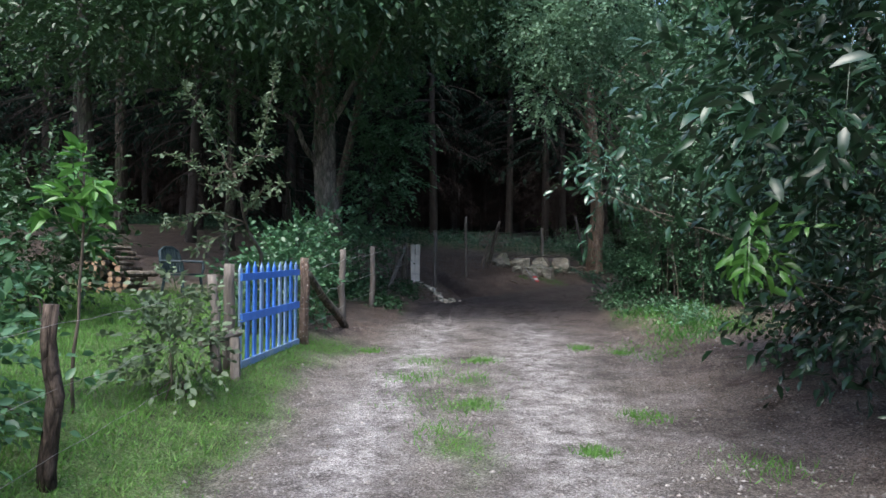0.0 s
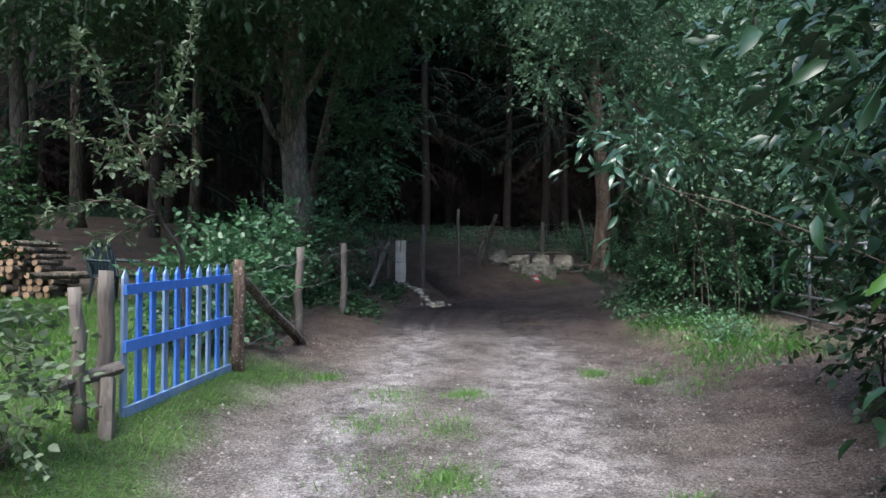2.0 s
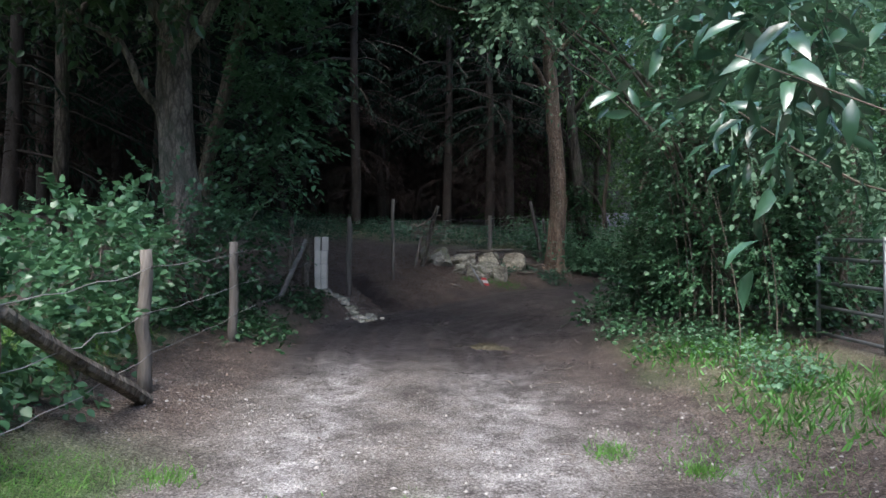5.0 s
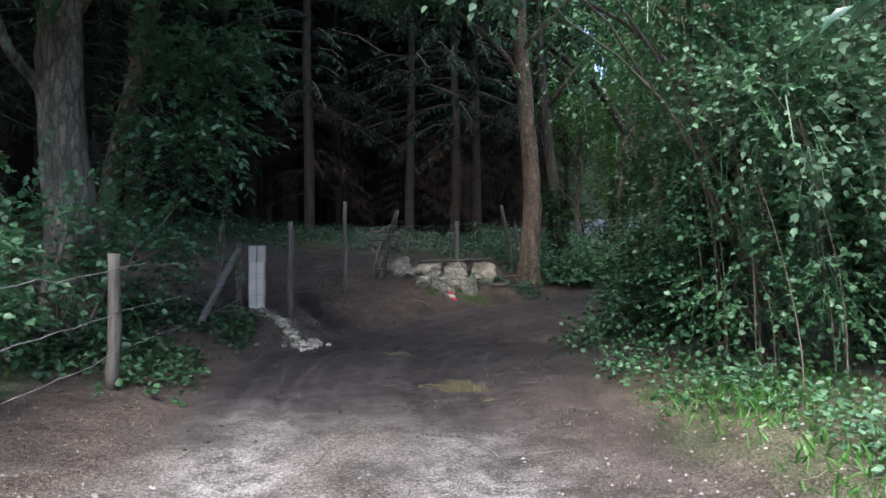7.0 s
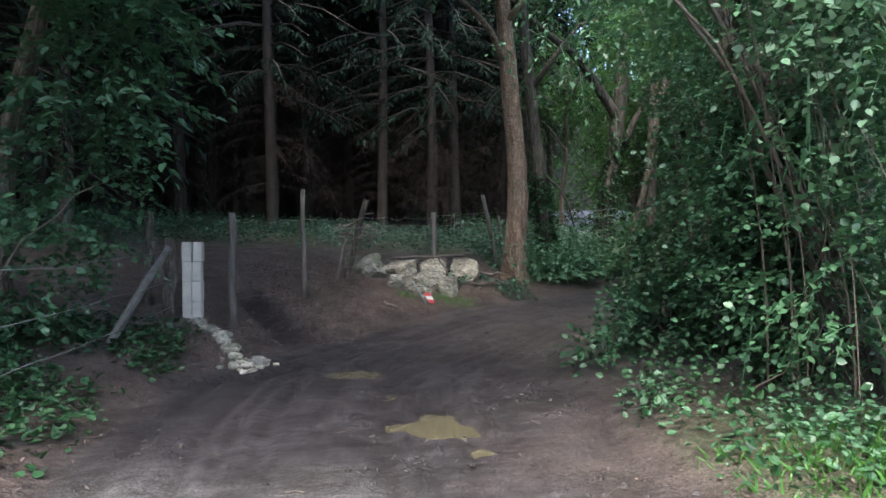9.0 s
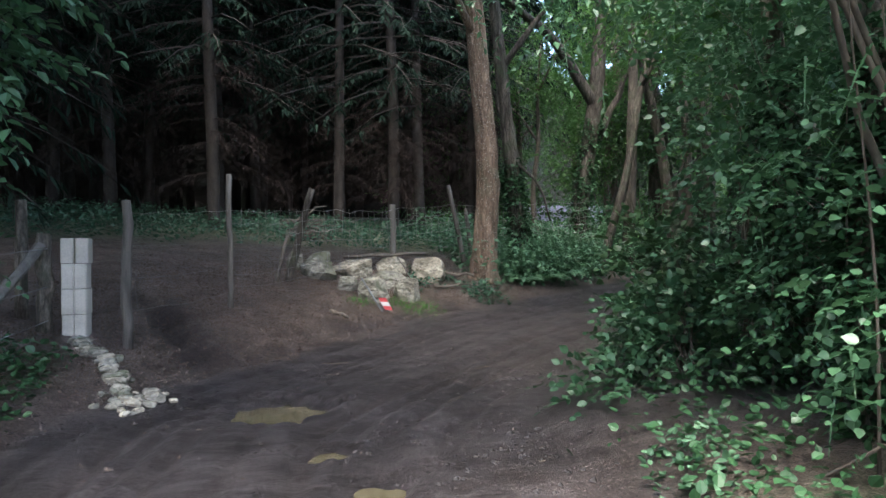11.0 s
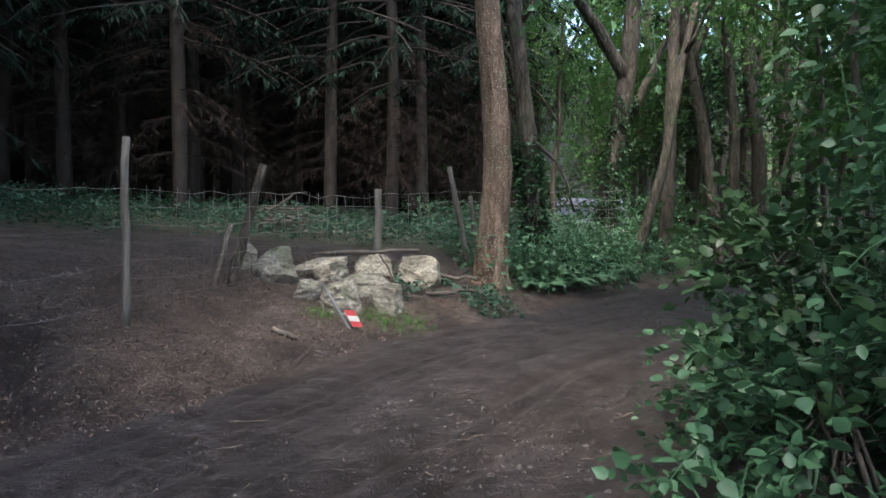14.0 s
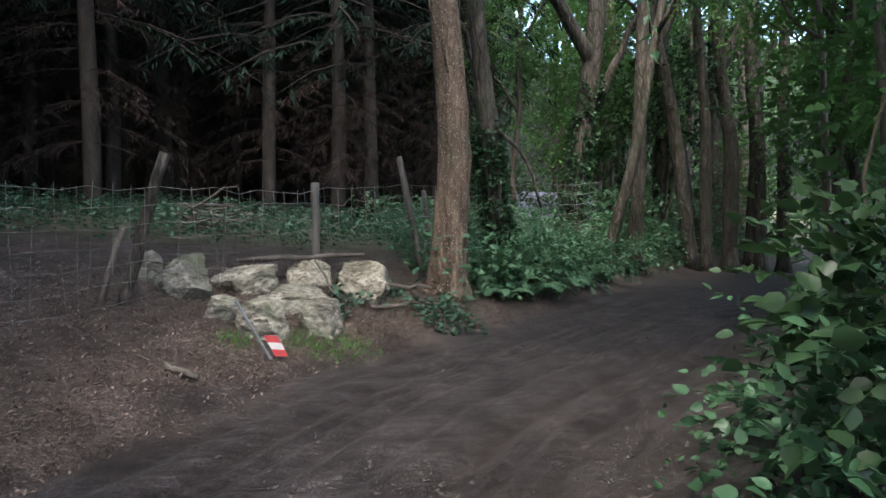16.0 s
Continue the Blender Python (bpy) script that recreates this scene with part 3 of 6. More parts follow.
def covers(x, y):
    """How much gravel turns to mud, grass and fallen leaves at a place."""
    s, r = beside(x, y, LEFT_EDGE), -beside(x, y, RIGHT_EDGE)
    w1, w2 = waves(x, y, 1.3, 21), waves(x, y, 5, 22)
    mud = soft(y + 1.6 * w1 + 0.9 * w2, 9.6, 13.2)
    lawn = soft(s + 0.5 * w1 + 0.25 * w2, -0.35, 0.25) * (1 - soft(y + 1.2 * w1, 8.6, 10.2)) * 0.9
    lawn = np.maximum(lawn, soft(s + 0.6 * w1, 1.2, 1.9) * (1 - soft(y, 11.5, 14.5)))
    strip = soft(-np.abs(s + 1.6 + 0.25 * w1) + 0.35 * w2, -0.32, 0.15) * soft(w1 + w2 * 0.8, -0.15, 0.35) * (1 - soft(y, 8, 9.6)) * soft(y, 3, 5)
    verge = soft(r + 0.4 * w2, 0.15, 0.55) * soft(y, 8.9, 9.9) * (1 - soft(y, 12.6, 13.6)) * (1 - soft(r, 2.0, 2.6))
    field = weedy(x, y)
    grass = np.clip(np.maximum.reduce([lawn, strip * 0.8, verge * 0.3, field * 0.35]), 0, 1)
    litter = np.maximum(soft(s + 0.4 * w2, -0.25, 0.35) * soft(y, 8.5, 11), soft(r + 0.7 * w2 + 0.5 * w1, -1.25, 0.0) * (1 - 0.7 * soft(y, 13, 15)) * (0.55 + 0.45 * soft(r, -0.1, 0.6)))
    litter = np.maximum(litter, soft(s, 12, 16)) * (1 - 0.35 * soft(w2, 0, 0.6))
    worn = np.exp(-((s + 0.85 + 0.15 * w1) / 0.36) ** 2) + np.exp(-((s + 2.4 + 0.12 * w1) / 0.5) ** 2) + 0.5 * soft(w2 + w1, 0.2, 0.7)
    rut = sum(dp * 9 * np.exp(-((-s - c - 0.06 * waves(x, y, 0.7, 9)) / (0.7 * wd)) ** 2) for c, wd, dp in RUTS) * mud * soft(lumps(x, y, 0.9, 61), -0.5, 0.3) * (y > 12)
    d, u = trench(x, y)
    dug = u * np.exp(-((d - 0.1) / 0.3) ** 2)
    return np.maximum(mud, dug), grass, np.clip(litter, 0, 1) * (1 - dug), np.clip(worn, 0, 1), np.clip(np.maximum(rut, 0.8 * dug), 0, 0.85)


def build_ground():
    X, Y = graded(-3.4, 7.4, 0.05, -600, 600), graded(0.5, 23.6, 0.05, -600, 900)
    x, y = np.meshgrid(X, Y)
    V = np.stack([x, y, height(x, y)], -1).reshape(-1, 3)
    nx = len(X)
    i, j = np.meshgrid(np.arange(len(Y) - 1), np.arange(nx - 1), indexing="ij")
    a = (i * nx + j).ravel()
    F = np.stack([a, a + 1, a + nx + 1, a + nx], 1)
    me = mesh_np("ground", V, F, M_GROUND, True)
    for name, v in zip(("mud", "grass", "litter", "worn", "rut"), covers(V[:, 0], V[:, 1])):
        me.attributes.new(name, "FLOAT", "POINT").data.foreach_set("value", v.astype(np.float32))
    return tagged(new("ground", me), "gravel and mud forest track with grassy and leaf-strewn verges", "ground", kind="structure")


build_ground()


# ---- trees ----
def skeleton_tree(name, base, path, radii, limbs, blobs, sprays_n, leaf, mat, bark, label, group="", count=9, length=0.5, width=0.55, T=LEAF, shell=0.45, sides=14, droop=0.3, ivy=0, root=True):
    """A tree: trunk along a path, limbs as paths with radii, a crown of leafy twigs in lumps."""
    t = thing(name, base, label, "tree", group)
    P = np.asarray(path, float)
    n = max(12, int(abs(P[-1, 2] - P[0, 2]) / 0.3))
    u = np.linspace(0, len(P) - 1, n)
    S = np.stack([np.interp(u, np.arange(len(P)), P[:, k]) for k in range(3)], 1)
    S[1:-1] = (S[:-2] + 2 * S[1:-1] + S[2:]) / 4
    R = np.interp(np.linspace(0, 1, n), np.linspace(0, 1, len(radii)), radii)
    if root:
        R = R * (1 + 0.55 * np.exp(-(S[:, 2] - S[0, 2]) / 0.22))
    stem = part("trunk", tube(S, R, sides, 0.035, 5), bark, t, smooth=True)
    for lp, lr in limbs:
        lp = np.asarray(lp, float)
        Q = [bent(lp[k], lp[k + 1], 4, 0.04)[:-1] for k in range(len(lp) - 1)] + [lp[-1:]]
        part("limb", tube(np.concatenate(Q), lr, 7, 0.06), bark, t, smooth=True)
    if blobs:
        C, D = in_blobs(sprays_n, blobs, shell)
        part("crown", join(sprays(C, D, length * (0.6 + 0.8 * rng.random(sprays_n)), count, leaf, width, T, droop)), mat, t)
    if ivy:
        q = 1000
        k = rng.integers(0, int(n * ivy), q)
        a = rng.random(q) * 6.28
        o = np.stack([np.cos(a), np.sin(a), np.zeros(q)], 1)
        C = S[k] + o * (R[k] * (0.98 + 0.16 * rng.random(q)))[:, None] + rng.normal(size=(q, 3)) * [0.02, 0.02, 0.12]
        part("ivy", join(sprays(C, o + rng.normal(size=(q, 3)) * 0.6, 0.1, 3, 0.065, 0.95, ROUND, 0.5)), M_IVY, stem, "dark ivy climbing the trunk")
    return t


g = H
# the old tree behind the fence
bz = g(-2.6, 15.6) - 0.1
skeleton_tree("tree", (-2.6, 15.6, bz), [(-2.6, 15.6, bz), (-2.6, 15.6, 2.4), (-2.71, 15.6, 3.4), (-2.75, 15.6, 4.4), (-2.72, 15.6, 5.4), (-2.85, 15.7, 7.2), (-2.7, 15.9, 9.5)], (0.3, 0.28, 0.27, 0.26, 0.22, 0.16, 0.07),
              [([(-2.8, 15.5, 3.75), (-2.97, 15.4, 4.1), (-3.15, 15.2, 4.36), (-3.4, 15.2, 4.92), (-5.17, 15.0, 5.9), (-7.0, 14.6, 6.6)], (0.075, 0.06, 0.02)),
               ([(-2.6, 15.6, 4.9), (-2.0, 15.3, 5.8), (-1.2, 14.6, 6.9), (-0.2, 13.6, 7.4)], (0.09, 0.06, 0.02)),
               ([(-2.8, 15.6, 5.1), (-3.4, 15.3, 6.1), (-4.4, 14.2, 7.2), (-5.2, 12.8, 7.6)], (0.09, 0.06, 0.02)),
               ([(-2.7, 15.6, 5.3), (-2.5, 14.8, 6.2), (-2.3, 13.4, 7.0), (-2.2, 12.0, 7.0)], (0.12, 0.07, 0.02)),
               ([(-2.75, 15.4, 4.75), (-2.78, 15.2, 4.78)], (0.075, 0.07))],
              # The last four lumps are crown added high overhead to shade the track.
              [(-2.6, 14.5, 8.2, 3.6, 3.0, 2.0), (-5.2, 13.4, 7.4, 2.6, 2.4, 1.5), (-0.4, 13.8, 7.6, 2.2, 2.2, 1.4), (-2.6, 11.8, 6.8, 2.4, 1.8, 1.1), (-7.4, 14.6, 7.0, 2.0, 2.0, 1.6), (-2.7, 16, 10.5, 3.6, 3, 1.6), (-2.9, 14.2, 5.9, 1.7, 1.0, 0.7), (-4.6, 14.4, 5.4, 1.3, 0.9, 0.6), (-0.8, 17.6, 10.6, 3.6, 3.0, 1.4), (-6.2, 17.6, 10.4, 3.6, 3.2, 1.5), (-3.5, 20.5, 11, 3.6, 3.0, 1.5), (-2.2, 11.2, 9.2, 2.0, 1.8, 0.9)],
              5200, 0.16, M_OAK, M_BARK, "broad old tree with rough grey-brown bark behind a wire fence", count=8, length=0.6)
bz = g(-2.9, 17.6) - 0.1
skeleton_tree("tree", (-2.9, 17.6, bz), [(-2.9, 17.6, bz), (-2.8, 17.6, 3.3), (-2.35, 17.6, 5.2), (-2.04, 17.6, 6.7), (-1.6, 17.8, 9)], (0.14, 0.12, 0.1, 0.05), [],
              # The second lump is canopy added over the field for shade.
              [(-1.6, 17.4, 8.2, 2.2, 2.0, 2.0), (0.6, 20.4, 10.4, 3.0, 3.0, 1.4), (-1.2, 16.8, 5.2, 0.9, 0.9, 1.3), (-1.5, 16.6, 3.9, 0.7, 0.8, 1.0)], 2000, 0.13, M_HAZEL, M_BARK, "slender leaning tree with low leafy shoots")
# the reddish tree beyond the boulders and the ivy-clad one beside it
bz = g(5.16, 23.2) - 0.12
skeleton_tree("tree", (5.16, 23.2, bz), [(5.14, 23.2, bz), (5.17, 23.2, 1.75), (5.2, 23.2, 2.34), (5.29, 23.2, 3.2), (5.27, 23.2, 4.07), (5.21, 23.2, 4.92), (5.14, 23.2, 5.78), (5.02, 23.3, 8), (5.1, 23.4, 10.5), (5.0, 23.4, 13)], (0.25, 0.245, 0.23, 0.215, 0.205, 0.195, 0.19, 0.16, 0.11, 0.05),
              [([(5.1, 23.2, 6.3), (4.3, 22.6, 7.1), (2.9, 21.8, 7.8), (1.3, 21.0, 8.1)], (0.085, 0.05, 0.02)), ([(5.05, 23.2, 7.2), (6, 22.6, 8.3), (7, 21.8, 8.9)], (0.08, 0.03)),
               ([(5.28, 23.1, 4.3), (5.0, 22.8, 4.75), (4.8, 22.6, 5.4)], (0.022, 0.014, 0.006))],
              # The third lump is added high above the boulders to darken the ground.
              [(4.0, 22.6, 11, 2.2, 2.4, 2.0), (2.6, 21.4, 8.6, 2.0, 1.8, 1.0), (1.4, 20.6, 11.4, 2.8, 2.6, 1.3)], 1800, 0.16, M_OAK, M_BARKR, "winding tree with reddish brown bark flecked with lichen", count=8, length=0.6, sides=26)
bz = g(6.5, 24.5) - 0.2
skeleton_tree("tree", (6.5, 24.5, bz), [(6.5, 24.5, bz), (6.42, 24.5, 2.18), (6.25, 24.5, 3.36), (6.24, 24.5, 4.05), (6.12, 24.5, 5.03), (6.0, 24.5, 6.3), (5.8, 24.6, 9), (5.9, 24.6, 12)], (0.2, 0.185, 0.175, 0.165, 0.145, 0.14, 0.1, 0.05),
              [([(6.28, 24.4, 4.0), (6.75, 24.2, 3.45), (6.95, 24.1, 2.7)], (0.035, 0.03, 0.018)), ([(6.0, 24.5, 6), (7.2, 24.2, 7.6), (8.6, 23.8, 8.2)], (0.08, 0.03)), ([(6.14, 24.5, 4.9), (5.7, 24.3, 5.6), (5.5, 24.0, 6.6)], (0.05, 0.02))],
              # The second lump, far from the trunk, is canopy added for shade.
              [(6.2, 24.6, 11, 2.8, 2.8, 2.4), (0.4, 27.0, 12.4, 3.6, 2.6, 1.4)], 900, 0.16, M_OAK, M_BARK_SHADED, "grey furrowed tree with ivy on its lower trunk", count=8, length=0.6, ivy=0.42)


# tall trees added so that their crowns shade the bend
for base, top, lumps_of in (((-4.4, 24.2), 13, [(-3.4, 22.4, 11.8, 2.8, 2.6, 1.5), (-6.6, 22.4, 11.6, 2.6, 2.6, 1.4)]),
                            ((8.6, 16.2), 13, [(6.4, 17.2, 10.8, 2.8, 2.8, 1.4)])):
    bz = g(*base) - 0.1
    arms = [([(base[0], base[1], top * 0.6), ((base[0] + c[0]) / 2, (base[1] + c[1]) / 2, (top * 0.62 + c[2]) / 2), c[:3]], (0.1, 0.06, 0.02)) for c in lumps_of]
    skeleton_tree("tree", (*base, bz), [(*base, bz), (base[0] + 0.05, base[1], top * 0.3), (base[0] - 0.05, base[1], top * 0.6), (base[0], base[1], top)], (0.2, 0.18, 0.14, 0.05), arms, lumps_of, 1000, 0.2, M_OAK, M_BARK,
                  "tall tree added to shade the track with its wide crown", "woodland trees", 8, 0.7, 0.6, DIAMOND)


def wood_tree(x, y, top, r, lean, crown, ivy=0, bark=M_BARK_SHADED, mat=M_OAK, n=500, label="slim woodland tree with a high leafy crown"):
    z0 = g(x, y) - 0.1
    h = top - z0
    path = [(x, y, z0)] + [(x + lean[0] * k + rng.normal() * 0.06, y + lean[1] * k + rng.normal() * 0.06, z0 + h * k) for k in (0.25, 0.5, 0.75, 1)]
    e = path[-1]
    limbs = []
    for k in (2, 3):
        p = np.array(path[k])
        a = rng.random() * 6.28
        q = p + [np.cos(a) * 0.9, np.sin(a) * 0.9, 1.1]
        limbs.append(([p, q, q + [np.cos(a) * 1.0, np.sin(a) * 1.0, 0.7]], (r * 0.5, r * 0.3, r * 0.1)))
    blobs = [(e[0] + a * crown, e[1] + b * crown, e[2] + c * crown, crown, crown, crown * 0.7) for a, b, c in ((0, 0, -0.3), (0.6, -0.2, -0.9), (-0.5, 0.4, -0.8))]
    return skeleton_tree("tree", (x, y, z0), path, (r, r * 0.85, r * 0.6, r * 0.25), limbs, blobs, n, 0.13, mat, bark, label, "woodland trees", 7, 0.6, T=DIAMOND, sides=10, ivy=ivy)


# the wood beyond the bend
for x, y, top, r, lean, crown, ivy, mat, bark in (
        (9.0, 26.0, 11, 0.115, (2.8, 0.2), 1.8, 0, M_OAK, M_BARK_SHADED), (10.35, 27.0, 13, 0.17, (0.5, 0), 2.2, 0, M_OAK, M_BARK_SHADED),
        (13.5, 29.3, 13, 0.22, (-1.6, 0), 2.0, 0, M_OAK, M_BARK_SHADED), (15.6, 31.2, 14, 0.26, (0.6, 0.4), 2.2, 0, M_OAK, M_BARK_SHADED), (10.5, 22.2, 9, 0.06, (0.5, -0.4), 1.6, 0, M_LEAF_SUNLIT, M_STEM),
        (9.4, 21.0, 8, 0.05, (-0.3, 0.2), 1.4, 0, M_LEAF_SUNLIT, M_STEM), (12.6, 29.6, 13, 0.2, (0.3, 0), 2.5, 0, M_OAK, M_BARK_SHADED), (13.5, 25.0, 12, 0.16, (0.4, 0.3), 2.4, 0, M_OAK, M_BARK_SHADED),
        (11.8, 22.6, 9, 0.1, (-0.6, 0.2), 1.8, 0, M_LEAF_SUNLIT, M_BARK_SHADED), (15, 29, 14, 0.22, (0.2, 0), 2.8, 0, M_OAK, M_BARK_SHADED), (17.5, 26, 13, 0.2, (0, 0), 3, 0, M_OAK, M_BARK_SHADED),
        (8.2, 19.2, 8.5, 0.05, (0.4, 0.3), 1.7, 0, M_LEAF_SUNLIT, M_STEM), (7.6, 17.2, 8.5, 0.08, (-0.4, 0.2), 2.6, 0, M_HAZEL, M_STEM), (9.6, 18.4, 10, 0.14, (0.5, 0), 2.4, 0, M_OAK, M_BARK_SHADED),
        # Trees right of the hedge, up to y 16, are added for shade.
        (12.5, 20, 11, 0.15, (0, 0), 2.6, 0, M_OAK, M_BARK_SHADED), (8.5, 13.5, 11, 0.2, (0, 0), 3.0, 0, M_OAK, M_BARK_SHADED), (10, 8.5, 11, 0.2, (0, 0), 3.0, 0, M_OAK, M_BARK_SHADED),
        (13, 15, 12, 0.2, (0, 0), 3.2, 0, M_OAK, M_BARK_SHADED), (8.5, 3, 10, 0.18, (0, 0), 3.0, 0, M_OAK, M_BARK_SHADED), (16, 21, 12, 0.2, (0, 0), 3.2, 0, M_OAK, M_BARK_SHADED),
        (-8.2, 15.3, 10, 0.2, (-0.3, 0.3), 2.6, 0.3, M_OAK, M_BARK_SHADED), (-11.5, 17, 11, 0.2, (0, 0), 3.0, 0, M_OAK, M_BARK_SHADED), (-6.2, 19.5, 11, 0.16, (0.2, 0), 3.0, 0, M_OAK, M_BARK_SHADED),
        (-14, 13, 10, 0.2, (0, 0), 3.2, 0, M_OAK, M_BARK_SHADED), (-10, 21, 12, 0.2, (0, 0), 3.2, 0, M_OAK, M_BARK_SHADED), (-16, 20, 12, 0.2, (0, 0), 3.4, 0, M_OAK, M_BARK_SHADED), (20, 32, 14, 0.2, (0, 0), 3.4, 0, M_OAK, M_BARK_SHADED),
        (24, 27, 14, 0.2, (0, 0), 3.4, 0, M_OAK, M_BARK_SHADED), (20, 19, 13, 0.2, (0, 0), 3.4, 0, M_OAK, M_BARK_SHADED)):
    # Extra crown twigs are added here to shade bend and garden.
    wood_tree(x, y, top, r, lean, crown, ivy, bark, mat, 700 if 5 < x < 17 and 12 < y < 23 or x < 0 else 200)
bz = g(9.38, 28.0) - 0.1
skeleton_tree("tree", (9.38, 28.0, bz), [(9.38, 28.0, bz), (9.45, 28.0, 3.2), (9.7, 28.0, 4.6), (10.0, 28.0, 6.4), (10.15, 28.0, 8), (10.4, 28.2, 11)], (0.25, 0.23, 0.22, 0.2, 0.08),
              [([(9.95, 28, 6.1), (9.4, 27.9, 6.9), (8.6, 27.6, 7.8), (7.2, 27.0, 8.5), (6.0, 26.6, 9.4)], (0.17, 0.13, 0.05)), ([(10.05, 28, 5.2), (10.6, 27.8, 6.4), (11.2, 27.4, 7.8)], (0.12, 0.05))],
              [(9.6, 27.8, 11.4, 2.8, 2.6, 1.6), (7.4, 27.0, 10.0, 1.8, 1.6, 1.0), (11.6, 27.4, 8.6, 1.4, 1.4, 1.0)], 650, 0.14, M_OAK, M_BARK_SHADED, "dark bent old tree wrapped in ivy with a great side limb", count=8, length=0.6, ivy=0.55)


for path, r, bark, lab in (([(12.49, 1.3), (12.0, 5.1), (11.65, 6.6), (11.3, 8.6), (11.2, 12)], 0.16, M_BARK_SHADED, "dark leaning trunk beside the bend"), ([(12.86, 1.3), (12.88, 5.2), (12.65, 7.8), (12.7, 12)], 0.14, M_BARK_SHADED, "slim dark trunk in a close row"),
                           ([(13.5, 1.4), (13.6, 4.4), (13.32, 6.1), (13.2, 8), (13.4, 12)], 0.18, M_BARK_SHADED, "thick dark trunk forking above head height"), ([(14.38, 1.4), (14.4, 4.6), (14.18, 5.5), (14.0, 11)], 0.15, M_BARK_SHADED, "slim dark trunk in a close row"),
                           ([(15.05, 1.4), (15.1, 5.3), (15.2, 8), (15.1, 12)], 0.15, M_BARK_SHADED, "slim dark trunk in a close row")):
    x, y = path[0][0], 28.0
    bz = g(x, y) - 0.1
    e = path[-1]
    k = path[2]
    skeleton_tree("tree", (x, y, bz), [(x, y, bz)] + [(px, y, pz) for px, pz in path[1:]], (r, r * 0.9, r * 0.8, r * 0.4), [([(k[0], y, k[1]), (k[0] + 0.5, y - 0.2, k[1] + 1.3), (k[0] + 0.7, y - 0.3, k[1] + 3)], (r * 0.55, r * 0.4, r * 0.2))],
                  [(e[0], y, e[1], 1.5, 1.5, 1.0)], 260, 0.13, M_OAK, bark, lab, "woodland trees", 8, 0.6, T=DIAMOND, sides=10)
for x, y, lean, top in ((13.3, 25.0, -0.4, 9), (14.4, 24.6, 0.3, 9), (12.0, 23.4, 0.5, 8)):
    wood_tree(x, y, top, 0.055, (lean, 0), 1.5, 0, M_POST, M_LEAF_SUNLIT, 420, "thin pale sapling with yellow-green leaves painted as sunlit")


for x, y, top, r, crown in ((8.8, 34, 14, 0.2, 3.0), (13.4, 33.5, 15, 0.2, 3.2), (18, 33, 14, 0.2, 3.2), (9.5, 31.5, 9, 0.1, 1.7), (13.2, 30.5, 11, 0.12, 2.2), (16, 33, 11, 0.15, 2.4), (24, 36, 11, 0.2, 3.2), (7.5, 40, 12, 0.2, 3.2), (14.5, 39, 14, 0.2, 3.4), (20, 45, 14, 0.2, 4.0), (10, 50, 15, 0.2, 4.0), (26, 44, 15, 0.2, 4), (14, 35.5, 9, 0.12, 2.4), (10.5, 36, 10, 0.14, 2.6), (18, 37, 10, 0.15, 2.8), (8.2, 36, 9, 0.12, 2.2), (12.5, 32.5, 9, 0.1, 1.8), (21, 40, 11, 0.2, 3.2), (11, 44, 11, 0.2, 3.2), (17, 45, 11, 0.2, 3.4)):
    wood_tree(x, y, top, r, (0.2, 0), crown, 0, M_STEM, M_LEAF_SUNLIT, 560, "light green tree at the edge of a clearing")


def spruce(h, seed, low=3.6, label="tall dark forest spruce with dead brown lower branches", group="spruces of the dark plantation"):
    """A forest spruce at the origin: dead twigs below, hanging needle sprays above."""
    r = np.random.default_rng(seed)
    t = thing("spruce", (0, 0, 0), label, "tree", group)
    zs = np.linspace(-0.3, h, 26)
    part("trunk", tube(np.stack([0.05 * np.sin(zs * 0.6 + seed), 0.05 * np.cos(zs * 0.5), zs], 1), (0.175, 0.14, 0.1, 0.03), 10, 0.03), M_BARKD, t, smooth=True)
    dead, live, needles, wisps = [], [], [], []
    z, k = 1.5, 0
    while z < h - 0.6:
        for _ in range(5):
            a = r.random() * 6.28
            o = np.array([np.cos(a), np.sin(a), 0])
            alive = z > low + 2.4 * r.random()
            ln = (1.6 + 1.0 * r.random()) if not alive else min(3.6, 1.1 + (h - z) * 0.33) * (0.7 + 0.5 * r.random())
            tt = np.linspace(0, 1, 4)[:, None]
            P = np.array([0, 0, z]) + o * ln * tt + Z3 * (-0.45 * ln * tt ** 1.6 + (0.15 if alive else 0.0) * tt)
            (live if alive else dead).append(tube(P + r.normal(size=P.shape) * 0.05 * tt, (0.03, 0.006) if alive else (0.010, 0.003), 3))
            m = (46 if z < 10 else 34) if alive else 26
            q = 0.15 + 0.85 * r.random(m)
            C = np.array([0, 0, z]) + o * (ln * q)[:, None] + Z3 * (-0.45 * ln * q ** 1.6)[:, None]
            side = np.array([-o[1], o[0], 0]) * np.where(r.random(m) < 0.5, 1, -1)[:, None]
            A = side * 0.7 + o * 0.5 - Z3 * (0.9 if alive else 0.5) + r.normal(size=(m, 3)) * 0.3
            # Oversized fronds above 10 m are added as a roof that darkens the forest.
            L = (0.16 + 0.24 * r.random(m)) * ((2.4 if z > 10 else 1.0) if alive else 1.3)
            (needles if alive else wisps).append(leaves(C, A, Z3 + r.normal(size=(m, 3)) * 0.5, L, L * (0.15 if z < 10 else 0.32) if alive else 0.016, FROND))
        z += (0.28 if z < 5 else 0.45) + 0.15 * r.random()
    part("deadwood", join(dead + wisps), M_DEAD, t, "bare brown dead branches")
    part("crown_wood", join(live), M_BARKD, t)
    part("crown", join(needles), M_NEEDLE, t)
    return t


